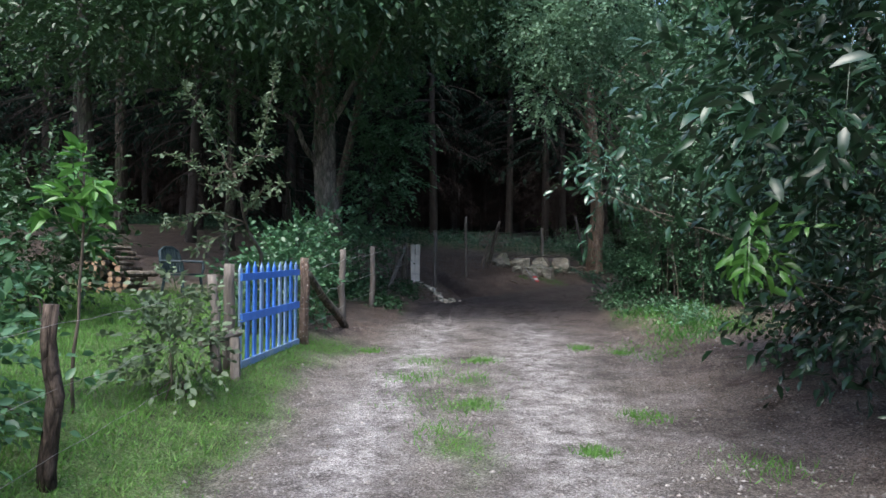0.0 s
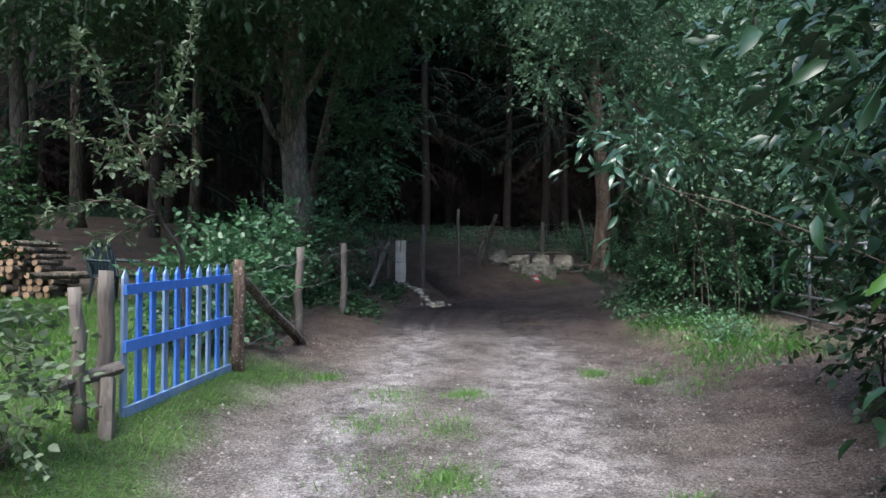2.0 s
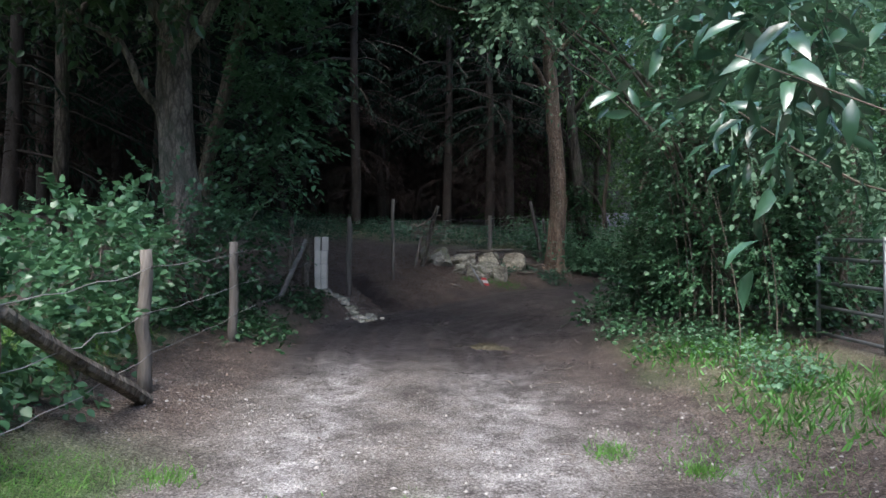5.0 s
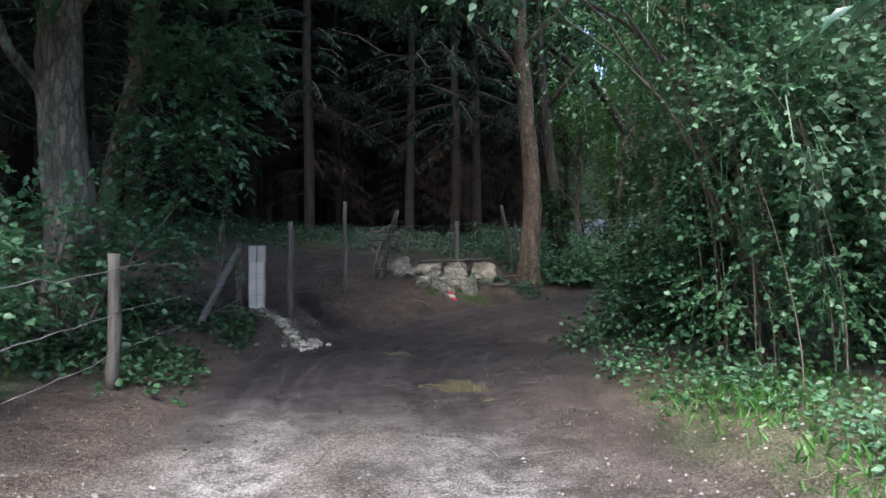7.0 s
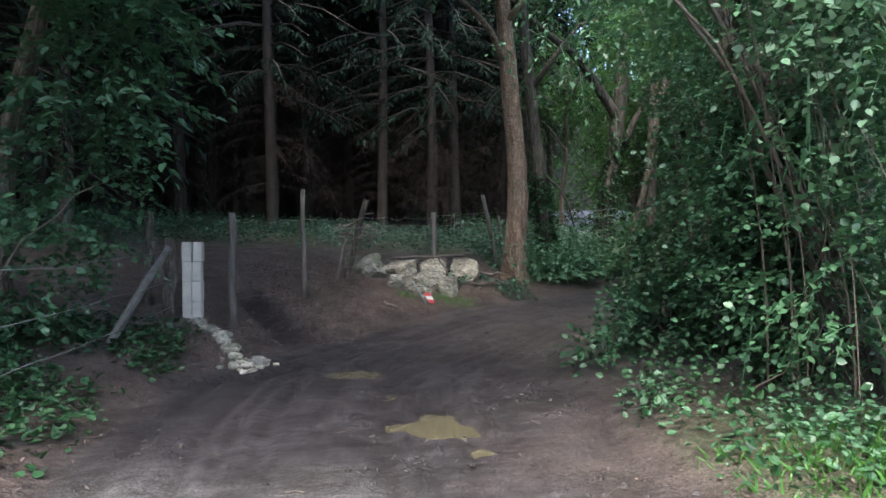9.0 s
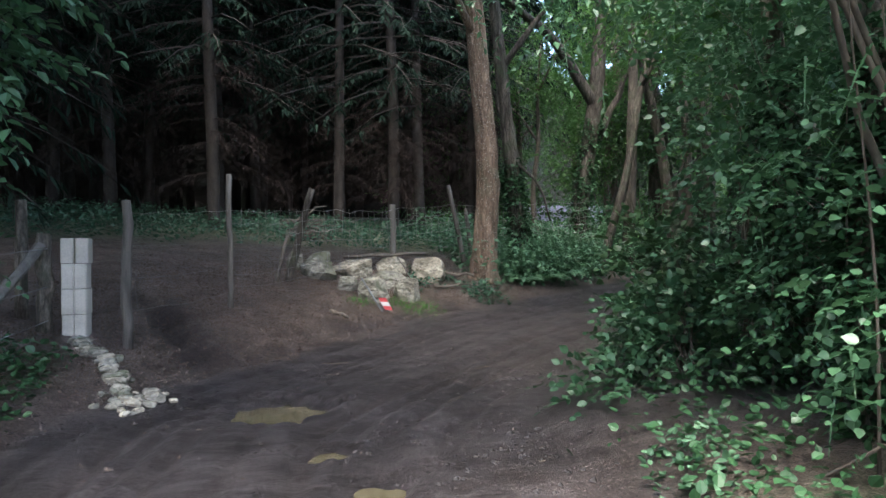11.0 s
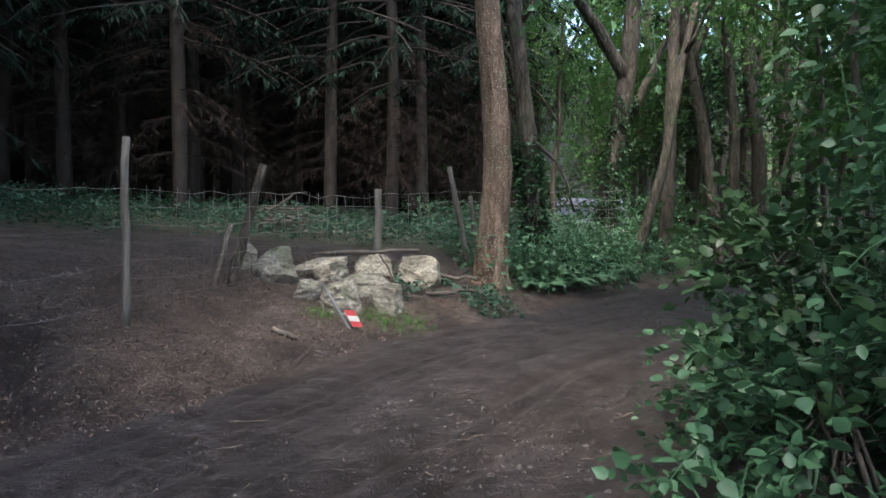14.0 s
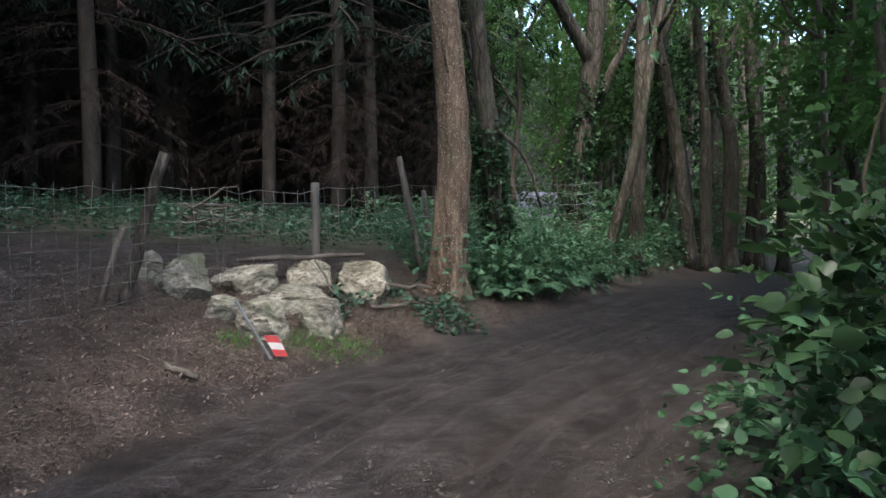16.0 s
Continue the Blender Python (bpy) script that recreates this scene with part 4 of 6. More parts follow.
kinds = [spruce(17, 1), spruce(15, 2), spruce(19, 3)]
spots = [(-0.45, 29.0), (3.05, 31.0), (4.6, 30.6), (5.5, 31.2), (-3.2, 30.2), (-6.6, 28.6), (7.6, 32.5), (-10.5, 27.5)]
for row in range(8):
    for k in range(13):
        sx = -28 + k * 3.0 + rng.normal() * 0.7 + (row % 2) * 1.5
        sy = 32.5 + row * 2.5 + rng.normal() * 0.7 - 0.12 * max(0, -sx)
        if sx < 8.5 + row * 0.6:
            spots.append((sx, sy))
spots += [(-15, 25.5), (-18.5, 24), (-22, 22), (-20, 17), (-24, 14), (-5.5, 25.8), (-9.0, 24.8), (-12.5, 23), (7.6, 35.0), (15.6, 36.5), (11.2, 44.5), (16.6, 44)]
for i, (sx, sy) in enumerate(spots):
    m = Matrix.Translation((sx, sy, g(sx, sy) - 0.05)) @ pose(0, 0, 0, 0, 0, 77 * i)
    if i < 3:
        kinds[i].matrix_basis = m
    else:
        copy_thing(kinds[i % 3], m)
# spruces with low living boughs: at the field's corner and beyond the bend
bough = spruce(13, 5, 1.2, "dark green spruce with drooping boughs down to the ground", "spruces with low boughs")
for i, (sx, sy) in enumerate(((-5.0, 22.2), (-7.6, 20.6), (17.8, 34.2), (20.6, 28.4))):
    m = Matrix.Translation((sx, sy, g(sx, sy) - 0.05)) @ pose(0, 0, 0, 0, 0, 51 * i)
    if i:
        copy_thing(bough, m)
    else:
        bough.matrix_basis = m


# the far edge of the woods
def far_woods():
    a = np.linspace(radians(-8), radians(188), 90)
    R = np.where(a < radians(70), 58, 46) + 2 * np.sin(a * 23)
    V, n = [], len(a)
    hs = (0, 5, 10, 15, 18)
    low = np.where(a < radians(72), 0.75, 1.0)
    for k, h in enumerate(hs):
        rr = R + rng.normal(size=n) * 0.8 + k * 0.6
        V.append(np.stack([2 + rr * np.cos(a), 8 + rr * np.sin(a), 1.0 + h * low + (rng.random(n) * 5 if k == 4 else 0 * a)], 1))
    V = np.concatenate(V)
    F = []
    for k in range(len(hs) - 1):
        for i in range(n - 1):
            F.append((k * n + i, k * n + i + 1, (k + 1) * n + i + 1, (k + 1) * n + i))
    tagged(new("backdrop", mesh_np("backdrop", V, F, M_FAR_SHADE, True)), "edge of the far woods with forest darkness painted in", "backdrop", kind="structure")


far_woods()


def unseen_woods_screen():
    """An unseen ring of woods added behind the walk to block low skylight."""
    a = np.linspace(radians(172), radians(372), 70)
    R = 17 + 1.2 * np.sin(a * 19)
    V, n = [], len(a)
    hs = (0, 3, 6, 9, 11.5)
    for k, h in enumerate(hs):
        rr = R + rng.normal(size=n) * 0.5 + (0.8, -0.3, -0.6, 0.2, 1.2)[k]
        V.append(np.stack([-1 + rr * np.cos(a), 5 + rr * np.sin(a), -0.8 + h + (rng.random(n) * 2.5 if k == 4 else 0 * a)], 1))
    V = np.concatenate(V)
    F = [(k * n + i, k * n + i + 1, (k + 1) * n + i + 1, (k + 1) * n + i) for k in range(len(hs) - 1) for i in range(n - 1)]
    tagged(new("backdrop", mesh_np("backdrop", V, F, M_FAR_SHADE, True)), "unseen wall of woods added to block low skylight", "backdrop", kind="structure")


unseen_woods_screen()


# ---- shrubs ----
def shrub(name, x, y, stems, blobs, n, leaf, mat, label, count=8, length=0.45, width=0.6, T=LEAF, shell=0.4, droop=0.3, sr=0.03, spread=0.5, group="", up=0.1, jit=0.35, twig=0.006):
    z0 = g(x, y)
    t = thing(name, (x, y, z0), label, "shrub", group)
    B = np.array(blobs, float)
    for k in range(stems):
        b = B[rng.integers(len(B))]
        p = np.array([x + rng.normal() * spread * 0.4, y + rng.normal() * spread * 0.6, 0])
        p[2] = g(p[0], p[1]) - 0.05
        q = b[:3] + rng.normal(size=3) * b[3:] * 0.45
        mid = (p * [0.6, 0.6, 0.45] + q * [0.4, 0.4, 0.55])
        part("stem", tube(np.concatenate([bent(p, mid, 5, 0.05)[:-1], bent(mid, q, 5, 0.06)]), (sr * (0.6 + 0.8 * rng.random()), sr * 0.55, sr * 0.2), 6, 0.05), M_STEM, t, smooth=True)
    C, D = in_blobs(n, blobs, shell, up)
    keep = C[:, 2] > height(C[:, 0], C[:, 1]) + 0.04
    C, D = C[keep], D[keep]
    part("foliage", join(sprays(C, D, length * (0.6 + 0.8 * rng.random(len(C))), count, leaf, width, T, droop, jit * 1.35, twig)), mat, t, smooth=True)
    return t


# the great laurel beside the start
shrub("laurel", 5.3, 5.6, 4, [(3.7, 4.4, 2.9, 1.8, 1.8, 1.9), (4.0, 6.3, 2.8, 1.4, 1.6, 1.7), (3.3, 4.6, 4.1, 1.4, 1.6, 1.0), (4.7, 5.6, 1.4, 1.3, 2.2, 0.9), (2.5, 4.1, 2.9, 1.1, 0.9, 0.9), (3.6, 7.0, 3.4, 1.1, 1.2, 1.2), (4.0, 2.2, 2.6, 1.5, 1.4, 2.2), (3.7, 5.7, 1.45, 0.8, 1.0, 0.6)],
      2000, 0.145, M_LAUREL, "large glossy dark green cherry laurel overhanging the track", 8, 0.42, 0.32, LONGLEAF, 0.5, 0.38, 0.03, 0.6, twig=0.003)
shrub("laurel", 4.2, 4.9, 1, [(1.95, 4.3, 1.72, 0.14, 0.16, 0.08)], 12, 0.13, M_YOUNG, "laurel shoots with fresh bright green leaves", 8, 0.22, 0.32, LONGLEAF, 0.2, 0.3, 0.01, 0.2)
shrub("laurel", 4.4, 7.6, 1, [(2.4, 8.15, 2.6, 0.28, 0.3, 0.16), (2.02, 8.25, 2.55, 0.12, 0.15, 0.1)], 26, 0.14, M_LAUREL_SHEEN, "glossy laurel shoot reaching over the track", 8, 0.26, 0.3, LONGLEAF, 0.2, 0.35, 0.014, 0.15)
shrub("laurel", 4.3, 5.4, 1, [(1.74, 7.2, 2.72, 0.26, 0.28, 0.2), (1.66, 6.9, 2.4, 0.18, 0.2, 0.14)], 34, 0.13, M_LAUREL_SHEEN, "glossy laurel tips painted paler as if catching the light", 8, 0.34, 0.3, LONGLEAF, 0.3, 0.4, 0.012, 0.2, twig=0.003)
# hedge and hazels along the outer bend
shrub("hazel", 4.6, 13.2, 34, [(4.7, 13.4, 3.3, 1.0, 1.3, 1.3), (4.6, 12.5, 4.0, 1.1, 1.1, 1.0), (5.0, 14.4, 3.9, 1.1, 1.3, 1.5), (5.3, 12.8, 1.2, 0.5, 0.7, 0.4), (4.0, 12.1, 3.3, 0.7, 0.7, 0.45), (4.9, 14.2, 1.7, 0.7, 0.9, 0.8)],
      1050, 0.058, M_HAZEL, "tall tangled hazel thicket with bare stems at its foot", 9, 0.42, 0.7, ROUND, 0.4, 0.2, 0.007, 0.9)
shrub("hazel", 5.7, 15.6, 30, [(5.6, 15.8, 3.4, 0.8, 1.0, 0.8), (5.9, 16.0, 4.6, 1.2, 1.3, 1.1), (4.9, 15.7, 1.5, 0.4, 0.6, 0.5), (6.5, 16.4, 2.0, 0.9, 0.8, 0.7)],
      560, 0.075, M_HAZEL_SHADED, "leafy hazel bush spilling onto the bend of the track", 9, 0.42, 0.75, ROUND, 0.45, 0.2, 0.016, 0.7)
shrub("hazel", 4.5, 15.5, 7, [(4.4, 15.4, 1.25, 0.48, 0.5, 0.42), (4.95, 16.2, 1.3, 0.55, 0.7, 0.42), (3.8, 15.2, 0.95, 0.28, 0.35, 0.2), (5.6, 17.3, 1.3, 0.45, 0.6, 0.4)], 460, 0.072, M_HAZEL_SHADED, "low broad-leaved bush at the edge of the track", 7, 0.3, 0.75, ROUND, 0.4, 0.25, 0.012, 0.3)
# Oak leaf colour puts shade into this hazel and the next one.
shrub("hazel", 4.6, 15.4, 6, [(4.6, 15.9, 1.85, 0.32, 0.4, 0.4), (4.8, 14.8, 1.5, 0.4, 0.45, 0.5), (5.1, 16.6, 1.9, 0.35, 0.4, 0.35)], 260, 0.08, M_OAK, "hazel bush overhanging the edge of the track, darkened for shade", 7, 0.3, 0.78, ROUND, 0.4, 0.25, 0.012, 0.3)
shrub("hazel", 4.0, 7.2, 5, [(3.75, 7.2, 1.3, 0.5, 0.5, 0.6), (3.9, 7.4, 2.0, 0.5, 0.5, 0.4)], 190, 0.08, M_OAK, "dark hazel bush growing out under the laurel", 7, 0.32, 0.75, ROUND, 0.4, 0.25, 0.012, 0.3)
shrub("maple", 6.2, 12.8, 5, [(3.7, 12.6, 5.5, 1.1, 1.0, 0.7), (5.2, 12.2, 4.3, 1.1, 1.0, 0.9), (4.35, 11.9, 3.2, 0.8, 0.6, 0.6), (5.4, 11.3, 3.0, 0.9, 0.8, 0.7), (5.9, 13.6, 5.9, 1.1, 1.2, 0.8), (2.7, 13.2, 5.7, 0.5, 0.6, 0.4)],
      1700, 0.066, M_MAPLE, "leafy field maple arching high over the track", 8, 0.45, 0.75, ROUND, 0.4, 0.22, 0.03, 0.6, twig=0.003)
shrub("hazel", 7.2, 12.0, 8, [(7.0, 11.6, 3.0, 1.4, 1.6, 2.0), (7.2, 9.4, 2.6, 1.3, 1.6, 2.0), (7.4, 7.0, 2.8, 1.6, 1.8, 2.2), (6.5, 13.6, 2.8, 1.2, 1.2, 2.2)], 750, 0.10, M_HAZEL, "dark hazel thicket behind the metal gate", 8, 0.5, 0.75, ROUND, 0.4, 0.3, 0.03, 1.5)
shrub("hornbeam", 5.2, 13.4, 3, [(2.3, 12.8, 6.0, 0.9, 0.9, 0.8), (2.0, 13.0, 4.9, 0.5, 0.6, 0.5), (3.0, 12.2, 6.4, 0.9, 0.9, 0.6), (1.7, 13.4, 6.4, 0.6, 0.7, 0.5)], 760, 0.08, M_HORN_LIT, "hornbeam boughs hanging over the track", 8, 0.42, 0.7, ROUND, 0.35, 0.3, 0.03, 0.3, twig=0.003)
shrub("ivy_thicket", 4.5, 13.0, 10, [(4.1, 12.6, 1.8, 0.4, 0.6, 0.8), (4.3, 13.6, 2.3, 0.4, 0.6, 1.1), (4.7, 12.1, 2.0, 0.6, 0.4, 0.9), (5.3, 11.9, 2.0, 0.5, 0.4, 0.9), (4.5, 14.6, 2.8, 0.4, 0.6, 1.0)], 860, 0.052, M_HAZEL, "tangle of ivy and young shoots on the thicket's face", 7, 0.3, 0.85, ROUND, 0.3, 0.3, 0.009, 0.7)
# garden side
shrub("bramble_bush", -2.2, 10.4, 7, [(-2.4, 10.2, 1.3, 0.5, 0.9, 0.65), (-2.4, 11.3, 1.5, 0.5, 0.7, 0.7), (-2.6, 9.6, 1.2, 0.5, 0.5, 0.55), (-2.5, 12.4, 1.6, 0.5, 0.6, 0.7), (-2.2, 11.0, 2.0, 0.3, 0.35, 0.3)],
      620, 0.08, M_HAZEL, "dense green bush growing through the wire fence", 8, 0.35, 0.8, ROUND, 0.4, 0.2, 0.015, 0.5)
shrub("bush", -2.1, 14.4, 6, [(-2.35, 14.2, 2.0, 0.7, 0.8, 0.9), (-1.9, 15.6, 1.9, 0.5, 0.7, 0.8), (-2.7, 13.4, 1.8, 0.6, 0.6, 0.7), (-1.7, 16.6, 2.9, 0.6, 0.6, 1.2)], 520, 0.08, M_HAZEL, "dark leafy bush under the old tree", 8, 0.4, 0.75, ROUND, 0.4, 0.25, 0.02, 0.5)

for k in range(11):
    x, y = 3.9 + 0.7 * rng.random(), 11.6 + 0.15 * k
    a = rng.normal() * 0.8
    h = 1.5 + 1.8 * rng.random()
    z = g(x, y) - 0.03
    u = np.linspace(0, 1, 16)[:, None]
    P = np.array([x, y, z]) + u * [0, 0, h] + u ** 2 * [-0.35 + 0.3 * a, 0.5 * a, 0] + 0.05 * np.sin(u * [5, 7, 3] + rng.random(3) * 6) * u
    single("bare_branch", tube(P, (0.005 + 0.005 * rng.random(), 0.002), 6, 0.06), M_STEM, "thin bare brown branch arching out of the thicket", "branch", "bare branches of the thicket", smooth=True)


def sapling(base, stem, shoots, leaf, mat, label, name, step=0.05, length=0.16, count=5, width=0.55, T=LEAF, sr=0.03, droop=0.1):
    """A young tree of a stem and shoots, leafy twigs all along the shoots."""
    t = thing(name, base, label, "tree")
    part("trunk", tube(np.concatenate([bent(stem[k], stem[k + 1], 5, 0.015)[:-1] for k in range(len(stem) - 1)] + [np.array(stem[-1:])]), (sr, sr * 0.6), 7, 0.05), M_STEM, t, smooth=True)
    for s in shoots:
        Q = np.concatenate([bent(s[k], s[k + 1], 6, 0.03)[:-1] for k in range(len(s) - 1)] + [np.array(s[-1:], float)])
        sh = part("shoot", tube(Q, (sr * 0.45, sr * 0.12), 5, 0.05), M_STEM, t, smooth=True)
        d = np.r_[0, np.cumsum(np.linalg.norm(np.diff(Q, axis=0), axis=1))]
        u = np.arange(0.12 * d[-1], d[-1], step)
        C = np.stack([np.interp(u, d, Q[:, k]) for k in range(3)], 1)
        D = rng.normal(size=(len(u), 3)) + (Q[-1] - Q[0]) / d[-1] * 0.8
        part("foliage", join(sprays(C, D, length * (0.5 + rng.random(len(u))) * (1.15 - 0.7 * u / d[-1]), count, leaf, width, T, droop, 0.4)), mat, sh)


sapling((-2.4, 9.0, g(-2.4, 9.0)), [(-2.4, 9.0, g(-2.4, 9.0) - 0.05), (-2.38, 8.9, 1.7), (-2.5, 8.6, 2.1), (-2.58, 8.35, 2.7)],
        [[(-2.58, 8.35, 2.7), (-2.85, 8.2, 3.2), (-3.2, 8.3, 3.8)], [(-2.55, 8.4, 2.5), (-2.2, 8.2, 3.1), (-2.05, 8.3, 4.0)], [(-2.5, 8.6, 2.1), (-2.9, 8.3, 2.2), (-3.45, 8.2, 2.05)], [(-2.5, 8.6, 2.2), (-2.2, 8.2, 2.45), (-1.9, 8.1, 2.55)],
         [(-2.58, 8.35, 2.6), (-2.95, 8.1, 2.75), (-3.3, 8.0, 2.9)], [(-2.55, 8.4, 2.4), (-2.5, 7.9, 2.5), (-2.6, 7.7, 2.4)], [(-2.5, 8.6, 2.1), (-2.8, 8.4, 1.9), (-3.05, 8.3, 1.75)], [(-2.58, 8.35, 2.7), (-2.3, 8.2, 2.85), (-1.95, 8.2, 2.9)]],
        0.07, M_APPLE, "young apple tree with grey-green leaves and upright shoots", "apple_tree", 0.035)
sapling((-2.66, 4.95, g(-2.66, 4.95)), [(-2.66, 4.95, g(-2.66, 4.95) - 0.05), (-2.64, 4.95, 1.4), (-2.62, 4.95, 2.2)],
        [[(-2.64, 4.95, 1.7), (-2.4, 4.9, 1.95)], [(-2.64, 4.95, 1.7), (-2.9, 5.0, 1.95)], [(-2.63, 4.95, 1.95), (-2.45, 4.8, 2.15)], [(-2.63, 4.95, 1.95), (-2.8, 5.1, 2.2)], [(-2.62, 4.95, 2.1), (-2.6, 4.9, 2.35)]],
        0.15, M_YOUNG, "ash seedling with bright compound leaves by the fence", "ash_seedling", 0.09, 0.2, 5, 0.42, LEAF, 0.014, 0.3)
shrub("garden_shrub", -5.4, 9.2, 7, [(-5.4, 9.0, 1.9, 0.9, 0.9, 1.0), (-6.0, 10.0, 2.3, 1.0, 1.0, 1.2), (-5.6, 8.0, 1.4, 0.5, 0.6, 0.6)], 560, 0.10, M_OAK, "dark green garden shrub at the lawn's edge", 8, 0.4, 0.6, LEAF, 0.45, 0.2, 0.02, 0.5)
shrub("garden_shrub", -3.1, 4.6, 5, [(-3.45, 4.6, 1.4, 0.4, 0.5, 0.6), (-3.4, 4.2, 1.0, 0.5, 0.5, 0.5)], 200, 0.085, M_HAZEL, "leafy shrub behind the near fence post", 7, 0.35, 0.6, LEAF, 0.4, 0.2, 0.012, 0.3)
shrub("rose_bush", -2.25, 5.75, 7, [(-2.25, 5.7, 0.85, 0.38, 0.45, 0.4), (-2.3, 5.9, 1.25, 0.2, 0.2, 0.3)], 170, 0.06, M_APPLE, "straggly grey-green bush at the foot of the fence", 7, 0.25, 0.7, ROUND, 0.3, 0.25, 0.008, 0.25)
shrub("fence_weeds", -2.5, 3.2, 6, [(-2.6, 3.1, 0.75, 0.35, 0.6, 0.5), (-2.7, 3.9, 0.8, 0.3, 0.5, 0.45), (-2.6, 2.3, 0.7, 0.4, 0.5, 0.5)], 200, 0.085, M_HAZEL, "rank weeds along the wire fence", 7, 0.3, 0.55, LEAF, 0.3, 0.2, 0.008, 0.3)
# trunks inside the thicket
for x, y, top, r, lean in ((4.55, 13.5, 5.5, 0.1, (0.3, 0.2)), (5.1, 14.7, 6, 0.11, (-0.3, 0.2)), (5.6, 12.6, 6, 0.09, (-0.4, 0.1)), (6.4, 15.2, 6.5, 0.1, (0.2, 0)), (6.9, 17.4, 7, 0.09, (0.5, 0))):
    wood_tree(x, y, top, r, lean, 0.9, 0.55, M_BARK, M_HAZEL, 120, "ivy-clad thicket tree with a thin crown")
for x, y, w, h in ((8.6, 20.0 - 1.2, 1.0, 1.3), (10.8, 19.2, 1.3, 1.6), (13.5, 19.6, 1.5, 1.8), (10.4, 27.9, 1.0, 1.0), (13.5, 23.8, 1.2, 1.4), (16, 24.5, 1.5, 1.8), (12.0, 29.5, 1.4, 1.2), (15.5, 30.5, 1.6, 1.6), (7.8, 15.4, 1.2, 2.0)):
    z = g(x, y)
    shrub("understorey_bush", x, y, 6, [(x, y, z + h * 0.7, w, w, h * 0.7), (x + w * 0.7, y + 0.3, z + h * 0.5, w * 0.7, w * 0.7, h * 0.5), (x - w * 0.6, y - 0.2, z + h * 0.6, w * 0.6, w * 0.6, h * 0.6)], 320, 0.09, M_HAZEL,
          "dark understorey bush inside the wood", 8, 0.45, 0.7, LEAF, 0.4, 0.25, 0.02, 0.6, "understorey bushes")
for x, y, z, w, m in ((11.6, 21.9, 4.6, 1.3, M_LEAF_SUNLIT), (14.2, 23.6, 4.8, 1.6, M_LEAF_SUNLIT), (14.6, 25.2, 6.8, 2.0, M_LEAF_SUNLIT), (17.6, 27.2, 7.4, 2.3, M_LEAF_SUNLIT), (16.2, 26.6, 5.0, 1.8, M_OAK), (18.5, 23.0, 4.6, 1.8, M_OAK), (20.5, 27.0, 5.2, 2.2, M_OAK), (12.4, 29.0, 5.8, 1.4, M_OAK), (9.4, 20.6 - 1.6, 4.4, 1.2, M_LEAF_SUNLIT), (15.5, 20.0, 4.2, 1.6, M_OAK), (18, 30.5, 5.0, 2.0, M_LEAF_SUNLIT), (11.4, 30.4, 5.6, 1.3, M_LEAF_SUNLIT)):
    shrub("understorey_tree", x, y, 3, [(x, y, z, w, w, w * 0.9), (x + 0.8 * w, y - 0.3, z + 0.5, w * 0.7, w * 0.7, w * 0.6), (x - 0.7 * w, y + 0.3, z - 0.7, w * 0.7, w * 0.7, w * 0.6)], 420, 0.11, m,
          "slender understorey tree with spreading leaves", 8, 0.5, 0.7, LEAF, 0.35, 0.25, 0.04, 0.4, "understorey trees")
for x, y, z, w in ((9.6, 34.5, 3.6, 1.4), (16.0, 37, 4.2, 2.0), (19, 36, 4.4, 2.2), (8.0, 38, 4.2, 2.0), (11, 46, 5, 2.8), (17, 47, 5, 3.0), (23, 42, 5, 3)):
    shrub("clearing_bush", x, y, 3, [(x, y, z, w, w, w), (x + 0.8 * w, y, z - 0.6, w * 0.8, w * 0.8, w * 0.7), (x - 0.8 * w, y + 0.3, z - 0.4, w * 0.8, w * 0.8, w * 0.8)], 380, 0.16, M_LEAF_SUNLIT, "light green bush at the clearing behind the wood", 8, 0.6, 0.7, DIAMOND, 0.4, 0.25, 0.05, 0.5, "clearing bushes")


def fern(x, y, size):
    z = g(x, y)
    t = thing("fern", (x, y, z), "arching green fern beside the track", "fern", "ferns by the bend")
    for k in range(8):
        a = k * 0.785 + rng.normal() * 0.2
        u = np.linspace(0.08, 1, 16)
        o = np.array([np.cos(a), np.sin(a), 0])
        C = np.array([x, y, z]) + o * (u * size)[:, None] + Z3 * (size * (1.1 * u - 0.95 * u ** 2))[:, None]
        side = np.array([-o[1], o[0], 0])
        L = (size * 0.32 * np.sin(np.pi * (0.12 + 0.86 * u)))[:-1, None]
        m = (C[:-1] + C[1:]) / 2
        V = np.concatenate([C, m + (side + 0.4 * o) * L - Z3 * L * 0.25, m + (-side + 0.4 * o) * L - Z3 * L * 0.25])
        F = [(i, i + 1, 16 + i) for i in range(15)] + [(i + 1, i, 31 + i) for i in range(15)]
        part("frond", (V, np.array(F)), M_BEND, t)


for x, y, s in ((6.5, 23.5, 0.6), (7.1, 24.0, 0.65), (6.0, 23.2, 0.5), (7.9, 24.9, 0.6), (5.9, 23.9, 0.6), (7.0, 24.8, 0.7), (8.4, 25.6, 0.6)):
    fern(x, y, s)

